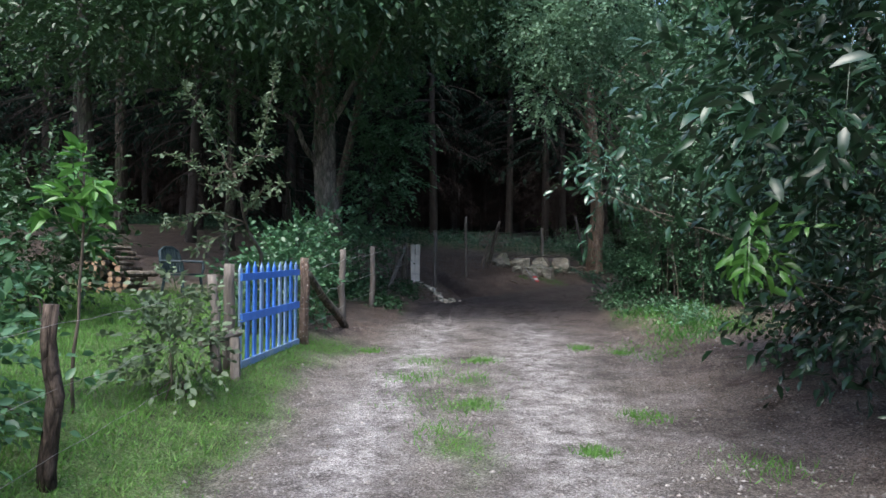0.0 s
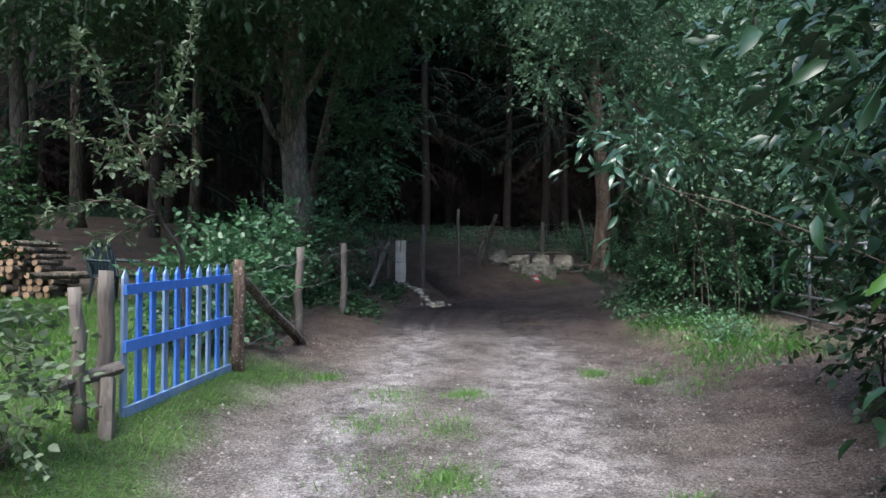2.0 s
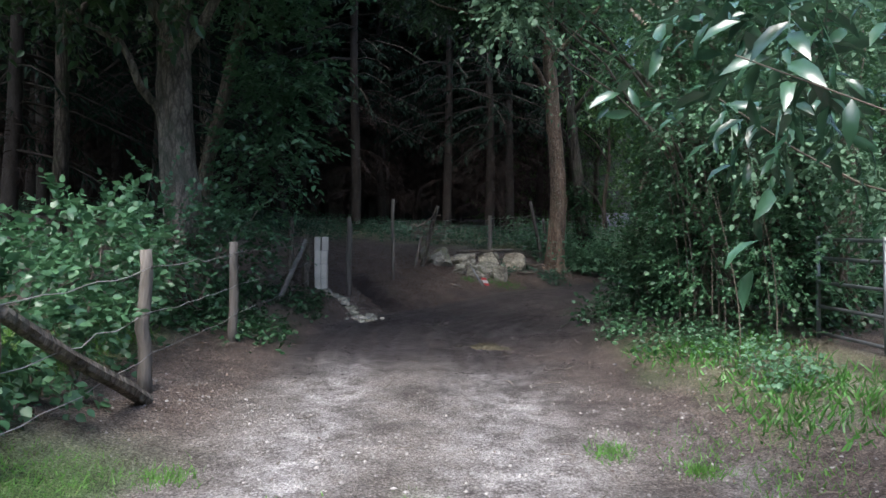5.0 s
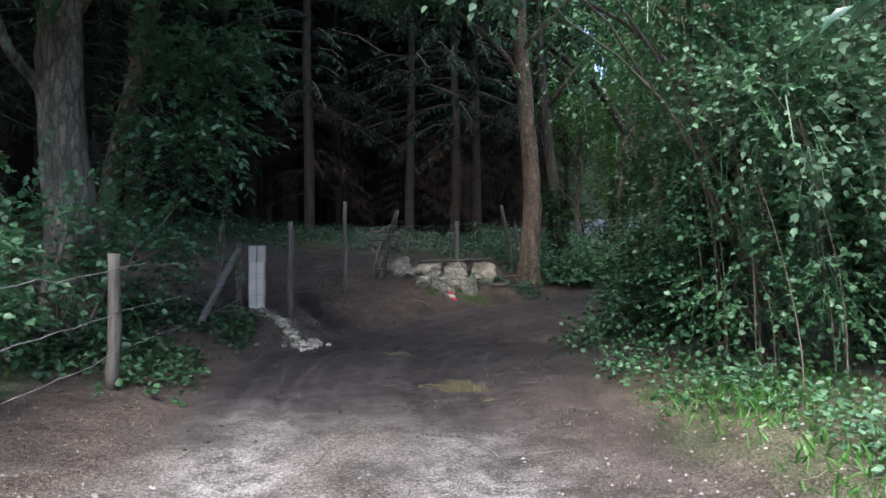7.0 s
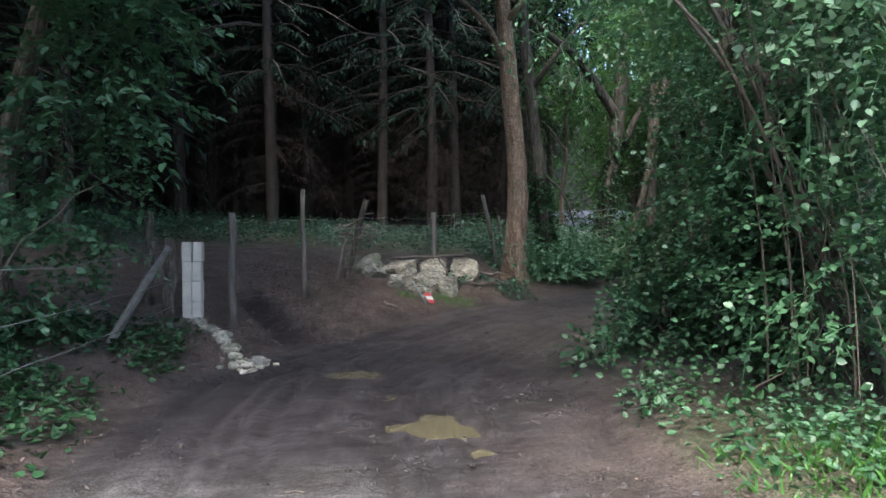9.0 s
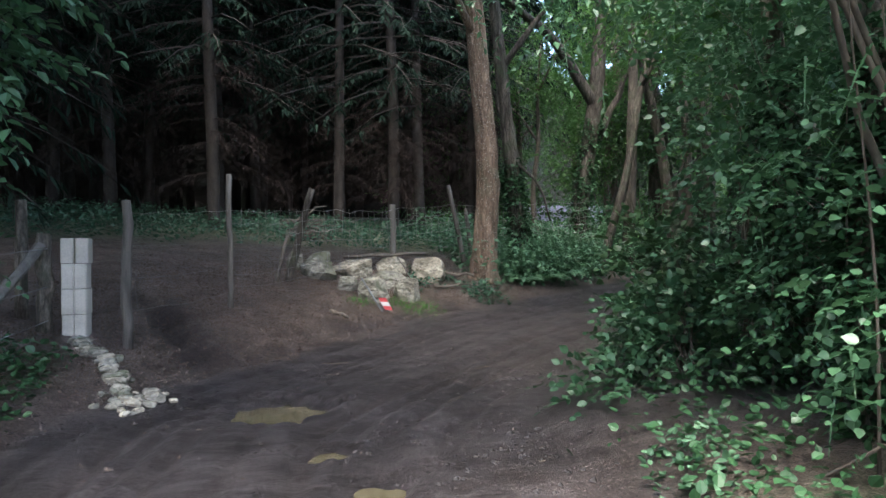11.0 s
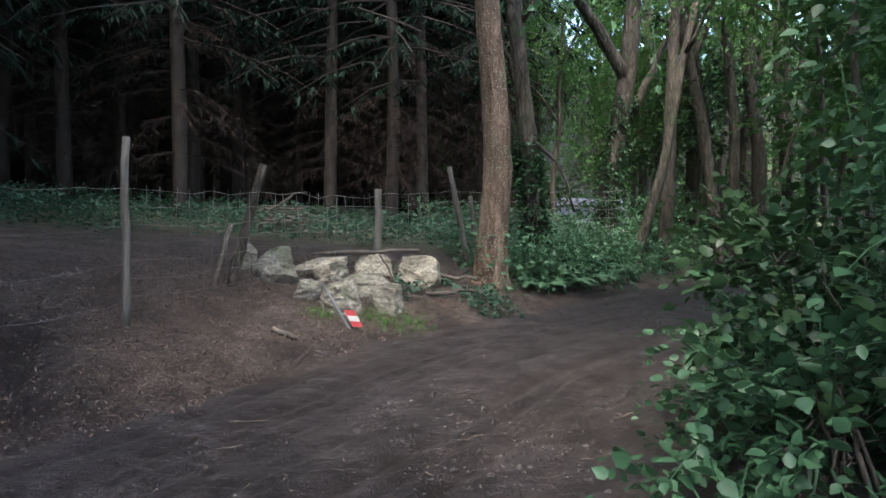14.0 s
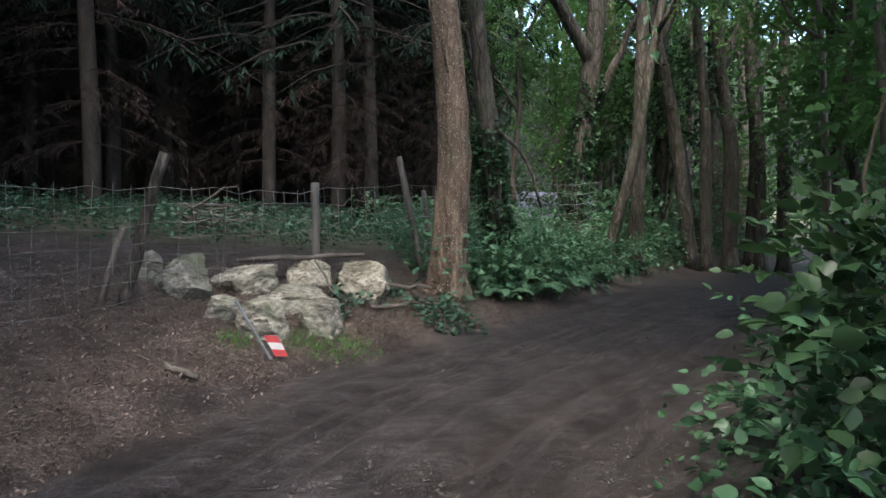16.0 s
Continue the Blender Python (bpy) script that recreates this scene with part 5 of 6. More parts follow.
for x, y, w, h in ((5.9, 23.6, 0.5, 0.55), (6.7, 24.1, 0.6, 0.75), (7.6, 24.9, 0.6, 0.7), (8.5, 25.7, 0.6, 0.6), (7.0, 25.2, 0.7, 0.9), (9.6, 26.6, 0.6, 0.55), (8.2, 26.6, 0.7, 0.8)):
    z = g(x, y)
    shrub("bank_weeds", x, y, 4, [(x, y, z + h * 0.45, w, w, h * 0.5), (x + 0.4 * w, y - 0.4 * w, z + h * 0.3, w * 0.6, w * 0.6, h * 0.35)], 170, 0.085, M_BEND, "lush bank of nettles and brambles under the trees", 7, 0.25, 0.6, LEAF, 0.4, 0.2, 0.006, 0.3, "weeds on the bank")


# ---- fences and the gate ----
def post(x, y, top, r, lean=(0, 0), label="weathered split wooden fence post", base=None, mat=M_POST, name="fence_post", square=False):
    z0 = (g(x, y) if base is None else base) - 0.06
    P = bent((x - lean[0], y - lean[1], z0), (x, y, top), 7, 0.012)
    return single(name, tube(P, (r * 1.08, r, r * 0.98, r * 0.9), 8 if square else 10, 0.05), mat, label, "post", "fence posts", smooth=True)


post(-2.12, 3.7, 1.3, 0.046, label="dark bark-covered fence post by the lawn", mat=M_BARKDK)
post(-2.26, 6.66, 1.45, 0.047, (-0.08, 0.02), "crooked bark-covered post beside the gate")
post(-2.17, 6.92, 1.56, 0.06, label="thick weathered hinge post of the blue gate", square=True)
post(-1.82, 8.95, 1.66, 0.062, label="rough bark-covered latch post of the gate", mat=M_BARKR)
post(-1.6, 10.85, 1.84, 0.055, label="pale weathered wooden fence post")
post(-1.37, 13.19, 1.97, 0.055)
post(-1.34, 18.35, 2.62, 0.06, label="wooden fence post half covered with ivy", mat=M_BARK)
post(-1.02, 18.0, 2.25, 0.075, label="thick dark straining post with a brace", mat=M_BARK)
post(-0.21, 17.8, 2.57, 0.05)
post(0.66, 19.6, 3.07, 0.038, label="tall thin wooden fence post")
post(1.8, 21.5, 3.08, 0.058, (0.42, 0.05), "leaning rough wooden post among the boulders", mat=M_BARK_SHADED)
single("post_prop", tube(bent((1.42, 21.5, 2.35), (1.22, 21.35, g(1.22, 21.35) - 0.03), 5, 0.02), (0.03, 0.035), 7, 0.06), M_STICK, "short dead prop against the leaning post", "stake", smooth=True)
post(3.43, 23.55, 3.0, 0.062, label="short wooden fence post behind the boulders")
post(4.72, 24.2, 3.46, 0.05, (-0.33, 0), "leaning pale wooden fence post")
post(5.2, 24.6, 3.0, 0.045, (-0.14, 0), "thin slanting wooden stake")
post(-5.6, 17.5, 2.55, 0.06, label="wooden post at the back of the garden")
single("brace_log", tube(bent((-1.79, 9.02, 1.46), (-1.52, 10.65, g(-1.52, 10.65)), 6, 0.015), (0.05, 0.055, 0.06), 8, 0.05), M_BARK, "slanting bark-covered log bracing the gate post", "log")
single("brace_log", tube(bent((-1.02, 17.9, 2.12), (-1.3, 16.3, g(-1.3, 16.3)), 6, 0.004), (0.05, 0.05, 0.055), 8, 0.05), M_POST, "slanting wooden brace of a straining post", "log")
single("tie_log", tube(bent((-2.3, 6.5, 0.8), (-2.08, 6.95, 0.86), 4, 0.01), (0.05, 0.05), 8, 0.05), M_POST, "short log tied between two gate posts", "log")
single("prop_stake", tube(bent((-2.05, 6.72, 0.82), (-2.0, 6.6, g(-2.0, 6.6) - 0.03), 4, 0.01), (0.05, 0.055), 6, 0.05), M_POST, "short weathered stake at the foot of the gate post", "stake")


def wire(p, q, sag=0.03, r=0.004, label="thin sagging rusty fence wire"):
    single("fence_wire", tube(bent(p, q, 10, 0.012, sag), (r, r), 4), M_WIRE, label, "wire", "fence wires", smooth=True)


line = [(-1.82, 8.95, 1.5), (-1.6, 10.85, 1.7), (-1.37, 13.19, 1.85), (-1.02, 18.0, 2.1)]
for a, b in zip(line[:-1], line[1:]):
    for k in (0, 0.38, 0.72):
        wire((a[0] + 0.05, a[1], a[2] - k), (b[0] + 0.05, b[1], b[2] - k))
for k in (0.05, 0.4, 0.75):
    wire((-2.07, 3.7, 1.25 - k), (-2.2, 6.66, 1.4 - k), r=0.002)
    wire((-2.05, 0.5, 1.1 - k), (-2.07, 3.7, 1.25 - k), r=0.0016)
fl = [(-0.21, 17.8, 2.45), (0.66, 19.6, 2.6), (1.75, 21.5, 2.75), (3.43, 23.55, 2.9), (4.72, 24.2, 3.05), (6.4, 24.45, 3.1), (9, 26, 3.3)]
for i, (a, b) in enumerate(zip(fl[:-1], fl[1:])):
    net = []
    a, b = np.array(a), np.array(b)
    d = np.linalg.norm(b - a)
    for k in np.linspace(0, 1.0, 7 if i > 0 else 4):
        net.append(tube(bent(a - Z3 * k, b - Z3 * k * 1.05, 8, 0.03 if i > 1 else 0.012, 0.03), (0.0045, 0.0045) if i > 1 else (0.0028, 0.0028), 3))
    for u in np.arange(0.1, 0.98, 0.22 / d if i > 0 else 9):
        p = a + (b - a) * u
        net.append(tube(bent(p + rng.normal(size=3) * 0.02, p - Z3 * 1.02 + rng.normal(size=3) * 0.04, 4, 0.01), (0.004, 0.004) if i > 1 else (0.0025, 0.0025), 3))
    single("fence_netting", join(net), M_WIRE, "slack rusty stock netting between wooden posts", "netting", "field fence")


def blue_gate():
    a, b = np.array([-2.07, 7.0]), np.array([-1.87, 8.85])
    d = b - a
    ang = math.atan2(d[1], d[0])
    t = thing("picket_gate", (*((a + b) / 2), g(*((a + b) / 2))), "worn blue painted wooden picket gate beside the track", "gate")
    for n, zo, hh in (("top_rail", -0.16, 0.075), ("middle_rail", -0.58, 0.085), ("bottom_rail", -1.06, 0.075)):
        c = (a + b) / 2
        z0, z1 = 1.58 + zo, 1.635 + zo
        V, F = box((0, 0, 0), (np.linalg.norm(d), 0.028, hh), 0)
        V[:, 2] += (V[:, 0] / np.linalg.norm(d)) * (z1 - z0) + (z0 + z1) / 2
        V[:, 0] += rng.normal(size=len(V)) * 0.002
        ca, sa = math.cos(ang), math.sin(ang)
        V = np.stack([V[:, 0] * ca - V[:, 1] * sa + c[0], V[:, 0] * sa + V[:, 1] * ca + c[1], V[:, 2]], 1)
        part(n, (V, F), M_BLUEW if n == "bottom_rail" else M_BLUE, t)
    nrm = np.array([-d[1], d[0]]) / np.linalg.norm(d)
    for k in range(10):
        u = 0.02 + k / 9 * 0.955
        p = a + d * u + nrm * 0.027
        top = 1.58 + 0.055 * u + rng.normal() * 0.008
        lo = top - 1.21 + rng.normal() * 0.02
        part("picket", box((p[0], p[1], (top - 0.07 + lo) / 2), (0.066, 0.024, top - 0.07 - lo), ang + rng.normal() * 0.02, 0.07), M_BLUEW if k in (3, 6, 7, 9, 0) else M_BLUE, t)


blue_gate()
heap = thing("brush_heap", (1.9, 26.9, g(1.9, 26.9)), "heap of dead branches lying in the weeds", "brush heap")
for k in range(26):
    p = np.array([1.3 + 0.9 * rng.random(), 26.9 + 0.3 * rng.normal(), 0])
    p[2] = g(p[0], p[1]) + 0.06 + 0.4 * rng.random()
    a = rng.normal() * 0.5
    part("branch", tube(bent(p, p + [0.8 * math.cos(a), 0.4 * math.sin(a), rng.normal() * 0.15], 5, 0.05), (0.03 * (0.4 + rng.random()), 0.01), 5), M_STICK, heap)


def field_gate():
    x, y0, y1 = 5.06, 8.5, 11.9
    t = thing("field_gate", (x, 10.2, g(x, 10.2)), "galvanised tubular steel field gate between hedge and laurel", "gate")
    z = lambda y: 0.92 - 0.05 * (11.9 - y)
    for k in (0.06, 0.34, 0.6, 0.86, 1.06):
        part("rail", tube([(x, y0, z(y0) + k), (x, y1, z(y1) + k)], (0.019, 0.019), 8), M_STEEL, t, smooth=True)
    for y in (y0, 9.7, 10.9, y1 - 0.02):
        part("upright", tube([(x, y, z(y)), (x, y, z(y) + 1.1)], (0.022, 0.022), 8), M_STEEL, t, smooth=True)


field_gate()


# ---- boulders and rubble ----
def boulder(at, size, turn, seed, sub=5, cut=11, square=0.55):
    """An angular stone that fills a box of that size, its foot at that place: cleaved faces, ledges and pits."""
    r = np.random.default_rng(seed)
    bm = bmesh.new()
    bmesh.ops.create_icosphere(bm, subdivisions=sub, radius=1)
    V = np.array([v.co[:] for v in bm.verts])
    F = np.array([[v.index for v in f.verts] for f in bm.faces])
    bm.free()
    V = np.sign(V) * np.abs(V) ** square
    for _ in range(cut):
        n = unit(r.normal(size=3) * [1, 1, 0.8])
        d = V @ n - (0.62 + 0.3 * r.random())
        V = V - np.maximum(d, 0)[:, None] * n
    if sub > 3:
        for f, k in ((2.3, 0.07), (5.0, 0.035), (11.0, 0.02)):
            V = V + unit(V) * (k * (lumps(V[:, 0] * 1.0 + V[:, 2] * 0.6, V[:, 1] + V[:, 2] * 1.7, f, seed % 13 + 1, 2)))[:, None]
        beds = np.sin(V[:, 2] * 9 + 2.0 * V[:, 0] + 1.5 * np.sin(V[:, 1] * 3 + seed))
        V = V * (1 + 0.022 * np.sign(beds) * np.abs(beds) ** 0.4)[:, None] ** np.array([1, 1, 0])
    ca, sa = math.cos(turn), math.sin(turn)
    V = np.stack([V[:, 0] * ca - V[:, 1] * sa, V[:, 0] * sa + V[:, 1] * ca, V[:, 2]], 1)
    lo, hi = V.min(0), V.max(0)
    V = ((V - lo) / (hi - lo) - [0.5, 0.5, 0]) * np.asarray(size)
    return V + np.asarray(at), F


for k, (x, y, w, d, h, mat, lab) in enumerate((
        (1.9, 22.05, 0.62, 0.5, 0.5, M_ROCK, "big grey limestone boulder beside a leaning post"), (2.53, 22.5, 0.76, 0.55, 0.34, M_CREAM, "flat pale limestone boulder in the heap"),
        (3.29, 22.9, 0.55, 0.45, 0.36, M_CREAM, "pale limestone boulder at the back of the heap"), (3.92, 22.66, 0.69, 0.5, 0.47, M_CREAM, "cream angular limestone boulder with a sharp ridge"),
        (2.95, 21.95, 0.92, 0.5, 0.3, M_ROCK, "broad grey limestone boulder in the middle of the heap"), (2.31, 21.42, 0.38, 0.32, 0.26, M_ROCK, "small grey limestone boulder at the heap's edge"),
        (2.70, 21.0, 0.5, 0.4, 0.38, M_ROCK, "mossy grey boulder behind a toppled marker"), (3.29, 21.24, 0.5, 0.4, 0.4, M_ROCK, "mossy grey boulder at the front of the heap"),
        (1.52, 22.35, 0.3, 0.3, 0.36, M_ROCK, "dark grey boulder half behind a leaning post"))):
    single("boulder", boulder((x, y, min(g(x, y), g(x, y - d / 2)) - 0.5 * h), (w, d, 1.5 * h), 0.15 * (k % 3 - 1), 40 + k), mat, lab, "boulder", "boulders by the bend")
single("fence_rail", tube(bent((2.4, 22.86, 1.99), (3.98, 22.98, 2.03), 8, 0.02), (0.03, 0.035, 0.025), 8, 0.06), M_STICK, "grey dead rail lying across the back of the boulders", "rail", smooth=True)
single("dead_stick", tube(bent((3.32, 22.45, 1.98), (3.62, 22.2, g(3.62, 22.2)), 6, 0.02), (0.014, 0.018), 6, 0.06), M_STICK, "thin dead stick leaning against the boulders", "stick", smooth=True)
for k in range(110):
    u = min(1.0, k / 78)
    p = np.array([-0.62 + 0.72 * u, 17.75 - 1.15 * u]) + rng.normal(size=2) * (0.05 + 0.35 * max(0, u - 0.7))
    s = 0.025 + 0.045 * rng.random() ** 2
    single("rubble_stone", boulder((p[0], p[1], g(*p) - s * 0.4), (s * 2.6, s * 2.0, s * 1.6), k, 100 + k, 2, 7), M_ROCK if k % 3 else M_CREAM, "broken pale limestone rubble beside the track", "stone", "rubble spilling from the gap")


def block_pillar():
    x, y = -0.72, 18.05
    z0 = g(x, y) - 0.05
    t = thing("block_pillar", (x, y, z0), "pillar of stacked pale concrete blocks beside the track", "pillar")
    for k in range(4):
        for j in (-1, 1):
            part("concrete_block", box((x - 0.02 + j * 0.062 + rng.normal() * 0.004, y + rng.normal() * 0.005, z0 + 0.13 + k * 0.258), (0.12, 0.2, 0.252), rng.normal() * 0.02), M_WHITE, t)


block_pillar()


def marker():
    t = thing("marker_board", (2.72, 20.62, g(2.72, 20.62)), "toppled red and white marker board leaning on a boulder", "marker")
    part("stake", tube([(2.47, 20.62, 1.66), (2.76, 20.45, g(2.76, 20.45) + 0.01)], (0.014, 0.014), 6), M_STEEL, t, "thin grey stake")
    w = np.array([0.115, 0.0, -0.01])
    d = np.array([0.032, -0.008, -0.062])
    o = np.array([2.70, 20.47, 1.365])
    for k, m in enumerate((M_RED, M_SIGNW, M_RED)):
        q = o + d * k * 0.98
        V = np.array([q, q + w, q + w + d, q + d])
        V = np.concatenate([V, V + [0, 0.012, 0]])
        F = np.array([(0, 3, 2), (0, 2, 1), (4, 5, 6), (4, 6, 7), (0, 1, 5), (0, 5, 4), (1, 2, 6), (1, 6, 5), (2, 3, 7), (2, 7, 6), (3, 0, 4), (3, 4, 7)])
        part("stripe", (V, F), m, t, "white stripe" if k == 1 else "red stripe")


marker()


# ---- garden: firewood and chair ----
def firewood():
    for row in range(9):
        for c in range(11 - row):
            x = -6.75 + c * 0.105 + row * 0.03 + rng.normal() * 0.03
            y = 12.5 + rng.normal() * 0.12
            z = g(-6.1, 12.7) + 0.05 + row * 0.1
            r = 0.034 + 0.03 * rng.random()
            t = thing("firewood_log", (x, y, z), "split firewood log with a pale cut end", "log", "firewood pile by the lawn")
            a = rng.normal() * 0.45
            part("bark", tube([(x, y, z), (x + a * 0.2, y + 0.4, z), (x + a * 0.4, y + 0.8, z)], (r, r * 0.95), 8, 0.06), M_BARK, t)
            part("cut_end", tube([(x, y - 0.012, z), (x, y + 0.003, z)], (r * 0.9, r * 0.94), 8, 0.05), M_CUT, t, "pale cut end")


firewood()


def plastic_chair(x, y, turn):
    z0 = g(x, y)
    t = thing("garden_chair", (x, y, z0), "dark green plastic garden armchair on the lawn", "chair")
    ca, sa = math.cos(turn), math.sin(turn)

    def at(p):
        p = np.atleast_2d(np.asarray(p, float))
        return np.stack([p[:, 0] * ca - p[:, 1] * sa + x, p[:, 0] * sa + p[:, 1] * ca + y, p[:, 2] + z0], 1)

    V, F = box((0, 0, 0.41), (0.48, 0.46, 0.035))
    part("seat", (at(V), F), M_CHAIR, t)
    for k in range(7):
        u = -0.9 + k * 0.3
        part("back_slat", tube(at([(0.2 * u, 0.22 + 0.02 * (1 - u * u), 0.44), (0.23 * u, 0.28, 0.65), (0.24 * u, 0.33 + 0.02 * (1 - u * u), 0.84 + 0.06 * (1 - u * u))]), (0.026, 0.026), 5), M_CHAIR, t)
    part("back_frame", tube(at([(-0.24, 0.22, 0.42), (-0.26, 0.28, 0.66), (-0.22, 0.33, 0.84), (-0.1, 0.35, 0.91), (0.1, 0.35, 0.91), (0.22, 0.33, 0.84), (0.26, 0.28, 0.66), (0.24, 0.22, 0.42)]), (0.028, 0.028), 6), M_CHAIR, t)
    for s in (-1, 1):
        part("armrest", tube(at([(s * 0.26, 0.29, 0.66), (s * 0.29, 0.05, 0.65), (s * 0.28, -0.22, 0.64), (s * 0.26, -0.24, 0.5), (s * 0.25, -0.22, 0.4)]), (0.025, 0.03, 0.025), 6), M_CHAIR, t)
        for q in (-1, 1):
            part("leg", tube(at([(s * 0.22, q * 0.2, 0.42), (s * 0.26, q * 0.25, 0.0)]), (0.03, 0.022), 6), M_CHAIR, t)


plastic_chair(-4.75, 12.4, 1.2)


# ---- the low building behind the wood ----
def shed():
    x, y = 13.6, 40
    z = 2.4
    t = thing("shed", (x, y, g(x, y)), "low shed with a grey slate roof behind the trees", "building")
    part("wall", box((x, y, z - 0.2), (4.6, 4, 2.0)), M_SHED, t)
    V = np.array([(-2.7, -3, 0.75), (2.7, -3, 0.75), (2.7, 0, 1.9), (-2.7, 0, 1.9), (-2.7, 3, 0.75), (2.7, 3, 0.75)], float)
    V = np.concatenate([V, V - [0, 0, 0.12]]) + [x, y, z]
    F = [(0, 1, 2, 3), (3, 2, 5, 4), (7, 6, 9, 8), (8, 9, 10, 11), (0, 6, 7, 1), (4, 5, 11, 10), (0, 3, 9, 6), (3, 4, 10, 9), (1, 7, 8, 2), (2, 8, 11, 5)]
    tr = []
    for f in F:
        tr += [(f[0], f[1], f[2]), (f[0], f[2], f[3])]
    part("roof", (V, np.array(tr)), M_ROOF, t)


shed()


# ---- water ----
for k, (px, py, a, b, w) in enumerate(PUDDLES):
    an = np.linspace(0, 6.283, 40, endpoint=False)
    V = np.stack([px + 1.35 * a * np.cos(an), py + 1.35 * b * np.sin(an), np.full(40, w)], 1)
    V = np.concatenate([V, [[px, py, w]]])
    F = np.stack([np.full(40, 40), np.arange(40), (np.arange(40) + 1) % 40], 1)
    tagged(new("water", mesh_np("water", V, F, M_WATER)), "shallow muddy puddle in the track", "puddle", kind="structure")


# ---- ground cover ----
def stuff(name, VF, mat, label, category):
    single(name, VF, mat, label, category, kind="stuff")


def spread(n, x0, x1, y0, y1, want):
    x, y = rng.uniform(x0, x1, n), rng.uniform(y0, y1, n)
    k = rng.random(n) < want(x, y)
    x, y = x[k], y[k]
    return np.stack([x, y, height(x, y)], 1)


def blades(P, L, w, lean=0.5, T=BLADE):
    n = len(P)
    A = np.c_[rng.normal(size=(n, 2)) * lean, np.ones(n)]
    Nn = np.c_[rng.normal(size=(n, 2)), np.zeros(n)]
    Ls = L * (0.5 + rng.random(n))
    return leaves(P - [0, 0, 0.01], A, Nn, Ls, w * (0.6 + 0.8 * rng.random(n)), T)


gr = lambda x, y: covers(x, y)[1]
stuff("lawn_grass", blades(spread(46000, -8, -1.2, 2, 13.5, lambda x, y: gr(x, y) * (x < -2.2)), 0.09, 0.009), M_GRASS, "short green lawn grass", "grass")
stuff("verge_grass", blades(spread(60000, -2.4, 0.9, 1.5, 9.6, lambda x, y: gr(x, y) ** 2), 0.055, 0.007, 0.8), M_GRASS, "short trodden grass on the verge and down the track", "grass")
stuff("dry_grass", blades(spread(26000, -2.6, 3.4, 1.5, 12, lambda x, y: gr(x, y) * 0.8), 0.07, 0.006, 0.9), M_DRY, "pale dry grass blades", "grass")
stuff("tall_grass", blades(spread(9000, 2.6, 5.4, 8.2, 13.2, lambda x, y: 0.9 * soft(-beside(x, y, RIGHT_EDGE) + 0.3 * waves(x, y, 4, 2), 0.2, 0.8) * soft(y, 8.9, 9.8) * (y < 12.4) * (1 - soft(x, 4.0, 4.9)) * (0.3 + 0.7 * soft(lumps(x, y, 1.3, 81), -0.3, 0.3))), 0.12, 0.016, 0.6), M_HERB, "lush broad-bladed grass below the hedge", "grass")


def tufts(n, mat, spots, L, w, name, label):
    P = []
    for x, y, r in spots:
        q = np.array([x, y]) + rng.normal(size=(n, 2)) * r * 0.5
        P.append(np.c_[q, height(q[:, 0], q[:, 1])])
    stuff(name, blades(np.concatenate(P), L, w, 0.6), mat, label, "grass")


tufts(240, M_GRASS, [(-0.1, 6.5, 0.5), (0.25, 7.6, 0.45), (-0.35, 7.6, 0.3), (0.3, 6.3, 0.3), (0.0, 5.4, 0.35), (-0.2, 8.6, 0.3), (1.95, 9.6, 0.18), (1.75, 5.9, 0.22), (2.2, 4.6, 0.35), (2.9, 8.9, 0.4), (1.1, 4.9, 0.15), (0.5, 8.6, 0.2), (-1.0, 9.4, 0.2), (2.4, 9.2, 0.15), (2.7, 9.6, 0.5)], 0.07, 0.008, "grass_tufts", "bright grass tufts between the wheel tracks")


tufts(170, M_HERB, [(3.05, 20.95, 0.25), (3.3, 20.85, 0.3), (3.55, 21.0, 0.25), (2.45, 20.75, 0.2)], 0.07, 0.009, "boulder_grass", "short green grass at the foot of the boulders")


def cover(n, x0, x1, y0, y1, want, leaf, mat, name, label, hi=0.18, T=ROUND, width=0.8, cat="undergrowth"):
    P = spread(n, x0, x1, y0, y1, want)
    k = len(P)
    P[:, 2] += hi * rng.random(k) ** 1.5
    A = np.c_[rng.normal(size=(k, 2)), 0.35 + 0.3 * rng.normal(size=k)]
    Ls = leaf * (0.5 + rng.random(k))
    stuff(name, leaves(P, A, Z3 + rng.normal(size=(k, 3)) * 0.4, Ls, Ls * width, T), mat, label, cat)


LS = lambda x, y: beside(x, y, LEFT_EDGE)
RS = lambda x, y: -beside(x, y, RIGHT_EDGE)
cover(12000, -3.2, 0.0, 11, 18, lambda x, y: soft(y, 12.6, 14) * soft(LS(x, y) + 0.35 * waves(x, y, 3, 31), -0.1, 0.4) * soft(waves(x, y, 2.2, 32), -0.4, 0.1) * soft(18.2 - y + 1.2 * waves(x, y, 1, 8), 0.2, 1.2) * (1 - soft(x, -0.75, -0.4) * (y > 16)), 0.065, M_IVY, "ivy_cover", "dark ivy and herbs creeping over the bank")
cover(11000, 2.4, 6.5, 11.5, 19, lambda x, y: soft(RS(x, y) + 0.4 * waves(x, y, 3, 33), 0.05, 0.5) * (0.15 + 0.85 * soft(lumps(x, y, 1.1, 91), -0.3, 0.2)), 0.05, M_IVY, "hedge_undergrowth", "ivy and brambles under the hedge", 0.3)
cover(5200, 2.5, 4.2, 10.2, 14, lambda x, y: soft(RS(x, y) + 0.3 * waves(x, y, 4, 34), 0.0, 0.4) * soft(waves(x, y, 3.5, 35), -0.1, 0.3), 0.045, M_BEND, "verge_herbs", "bright small-leaved herbs along the verge", 0.2)
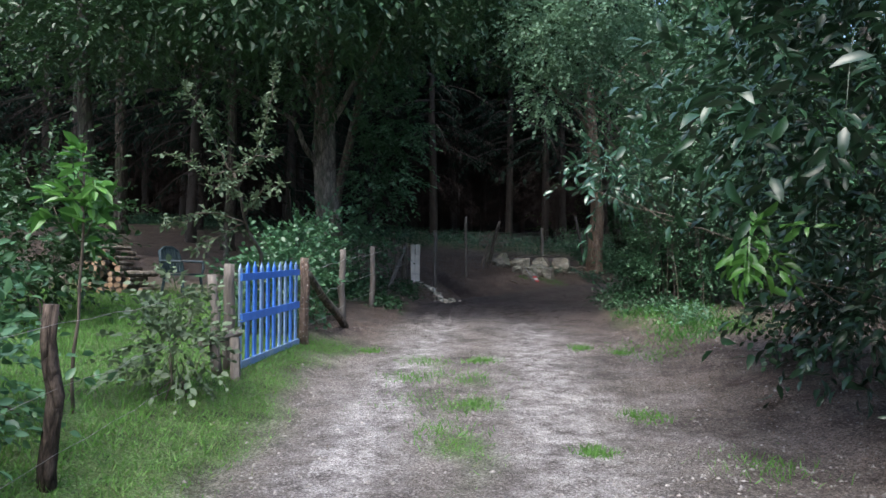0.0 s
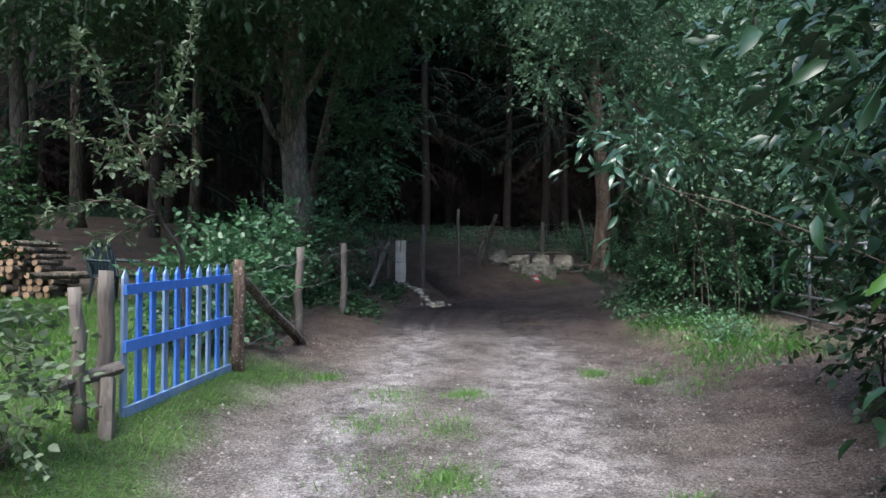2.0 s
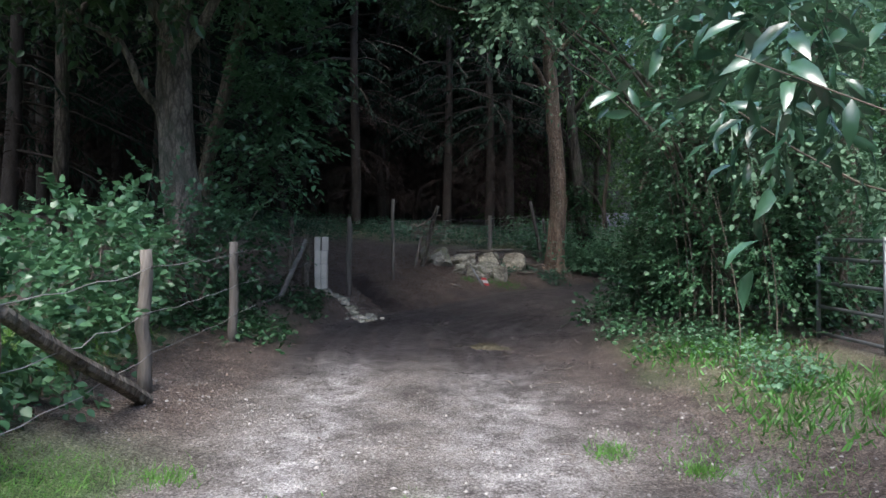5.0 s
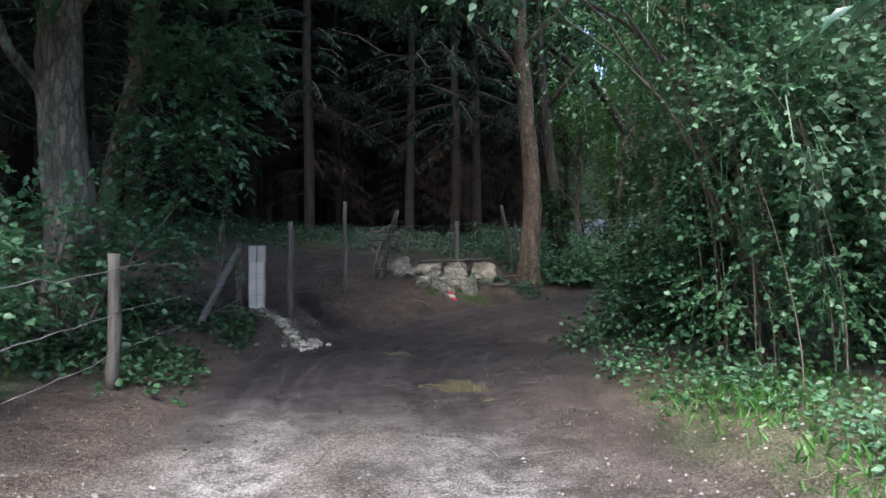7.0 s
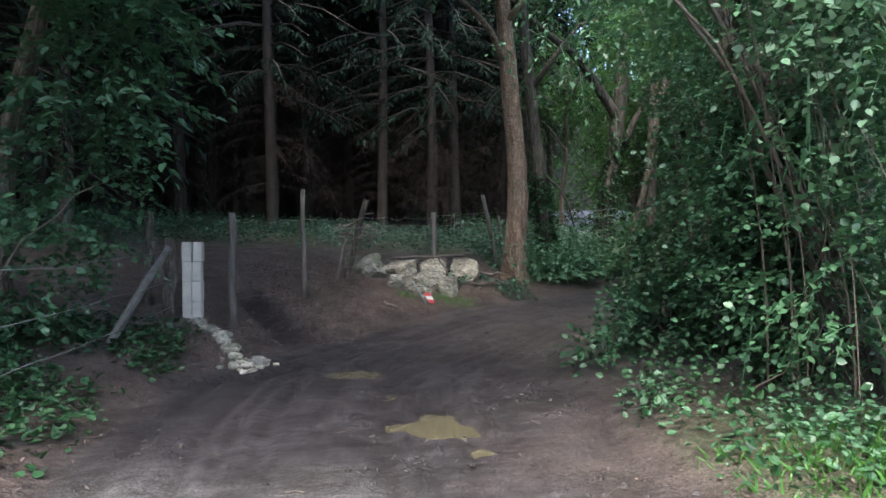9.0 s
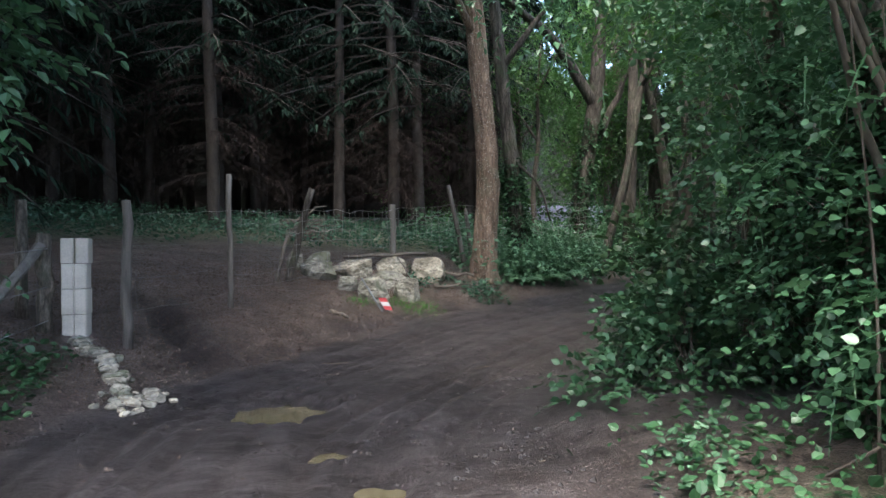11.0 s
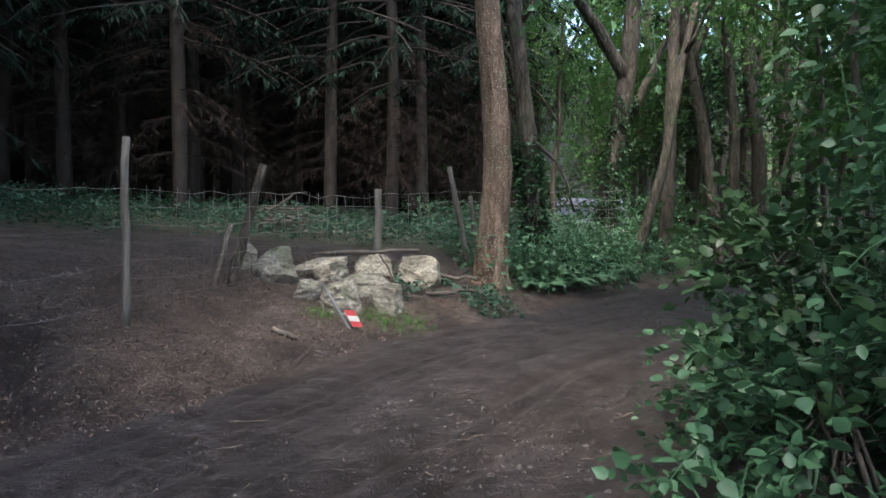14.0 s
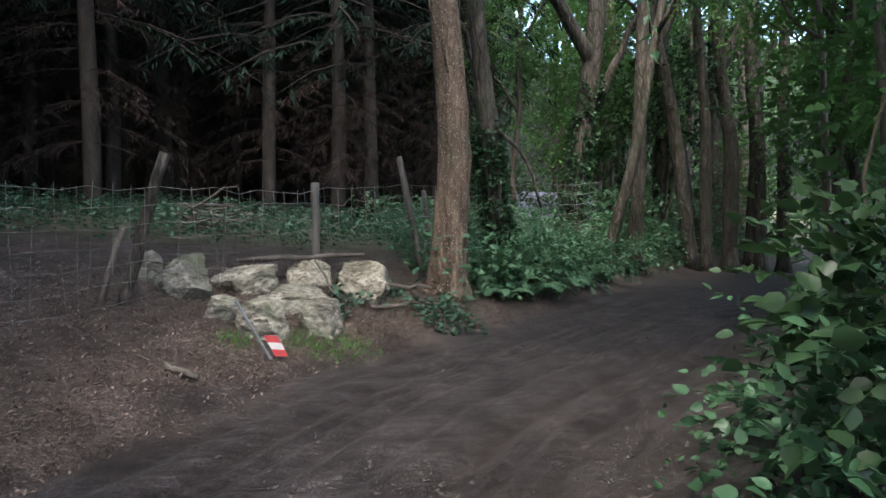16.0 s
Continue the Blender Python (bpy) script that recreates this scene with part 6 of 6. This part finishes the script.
cover(34000, 4.8, 18, 21.4, 31, lambda x, y: soft(LS(x, y) + 0.3 * waves(x, y, 3, 36), 0.1, 0.7) * (x + 0.3 * (y - 22) > 5.15) * (1 - 0.6 * soft(LS(x, y), 3, 5)), 0.085, M_BEND, "bend_undergrowth", "lush nettles and ivy beside the bend", 0.85, LEAF, 0.75)
cover(26000, -16, 7.5, 24, 31, lambda x, y: weedy(x, y) ** 1.5, 0.085, M_NETTLE, "nettles", "low nettles and weeds along the field edge", 0.45, LEAF, 0.6)
cover(5000, 7, 16, 14, 21, lambda x, y: soft(RS(x, y), 0.2, 0.8), 0.12, M_IVY, "wood_undergrowth", "dark undergrowth inside the wood", 0.5)
cover(62000, -2.6, 7, 1.5, 24.5, lambda x, y: soft(covers(x, y)[2], 0.3, 0.8) * (0.85 - 0.842 * (y > 12) * (LS(x, y) < -0.1)) + 0.012 * (y > 6), 0.027, M_LITTER, "fallen_leaves", "brown fallen leaves and wood chips", 0.015, DIAMOND, 0.5, "leaf litter")

cover(60000, -1.5, 6, 16.5, 23.5, lambda x, y: soft(LS(x, y) + 0.3 * lumps(x, y, 1.5, 51), -0.25, 0.25) * (0.6 + 0.4 * soft(lumps(x, y, 1.2, 52), -0.4, 0.3)) * (1 - soft(LS(x, y), 2.4, 4.2)), 0.03, M_LITTER, "wood_chips", "pale wood chips and dry leaves strewn over the bank", 0.02, DIAMOND, 0.55, "leaf litter")

cover(1500, 3.5, 5.2, 21.6, 23.0, lambda x, y: soft(lumps(x, y, 1.6, 55), -0.4, 0.2), 0.055, M_NETTLE, "boulder_weeds", "low creeping weeds between boulders and tree", 0.14)


def pebbles():
    P = spread(26000, -1.8, 4.4, 1.2, 21, lambda x, y: (1 - 0.985 * soft(y, 10, 12.8)) * (0.35 + 0.6 * soft(waves(x, y, 1.6, 41), -0.3, 0.5)) * (1 - covers(x, y)[1]))
    n = len(P)
    o = np.array([(1, 0, 0), (-1, 0, 0), (0, 1, 0), (0, -1, 0), (0, 0, 1), (0, 0, -1)], float)
    f = np.array([(0, 2, 4), (2, 1, 4), (1, 3, 4), (3, 0, 4), (2, 0, 5), (1, 2, 5), (3, 1, 5), (0, 3, 5)])
    s = 0.005 + 0.014 * rng.random(n) ** 3
    s = np.where(P[:, 1] > 11.5, 0.55 * s, s)
    V = P[:, None] + o[None] * (s[:, None, None] * (0.6 + 0.8 * rng.random((n, 6, 1)))) * [1, 1, 0.7]
    stuff("gravel", (V.reshape(-1, 3), (f[None] + (np.arange(n) * 6)[:, None, None]).reshape(-1, 3)), M_PEBBLE, "pale loose gravel stones on the track", "gravel")


pebbles()


def mud_clods():
    P = spread(26000, -0.8, 9.5, 11.5, 24, lambda x, y: covers(x, y)[0] * (LS(x, y) < 0.4) * (RS(x, y) < 0.3) * soft(lumps(x, y, 1.4, 71), -0.1, 0.5))
    n = len(P)
    o = np.array([(1, 0, 0), (-1, 0, 0), (0, 1, 0), (0, -1, 0), (0, 0, 1), (0, 0, -1)], float)
    f = np.array([(0, 2, 4), (2, 1, 4), (1, 3, 4), (3, 0, 4), (2, 0, 5), (1, 2, 5), (3, 1, 5), (0, 3, 5)])
    s = 0.005 + 0.02 * rng.random(n) ** 4
    V = P[:, None] + o[None] * (s[:, None, None] * (0.6 + 0.8 * rng.random((n, 6, 1)))) * [1.3, 1.3, 0.6]
    stuff("mud_clods", (V.reshape(-1, 3), (f[None] + (np.arange(n) * 6)[:, None, None]).reshape(-1, 3)), M_CLOD, "small dark clods of churned mud", "mud")


mud_clods()


def twig_litter():
    P = spread(900, -1.6, 7.5, 3, 24, lambda x, y: 0.25 + 0.75 * covers(x, y)[2])
    out = []
    for p in P:
        a, l = rng.random() * 6.28, 0.05 + 0.28 * rng.random() ** 3
        q = p + [np.cos(a) * l, np.sin(a) * l, 0]
        q[2] = g(q[0], q[1])
        out.append(tube(bent(p + [0, 0, 0.008], q + [0, 0, 0.012], 4, 0.012), (0.004, 0.002), 4))
    stuff("twig_litter", join(out), M_STEM, "dry broken twigs lying on the ground", "twigs")


twig_litter()
for p, q, r in (((3.9, 22.0, 0.05), (4.75, 22.2, 0.1), 0.03), ((4.1, 22.9, 0.1), (4.7, 22.3, 0.25), 0.035), ((1.95, 19.95, 0.03), (2.2, 19.85, 0.03), 0.035)):
    p, q = np.array(p), np.array(q)
    p[2] += g(p[0], p[1])
    q[2] += g(q[0], q[1])
    single("fallen_branch", tube(bent(p, q, 6, 0.025), (r, r * 0.7), 7, 0.06), M_STICK, "grey dead branch lying on the ground", "branch", smooth=True)
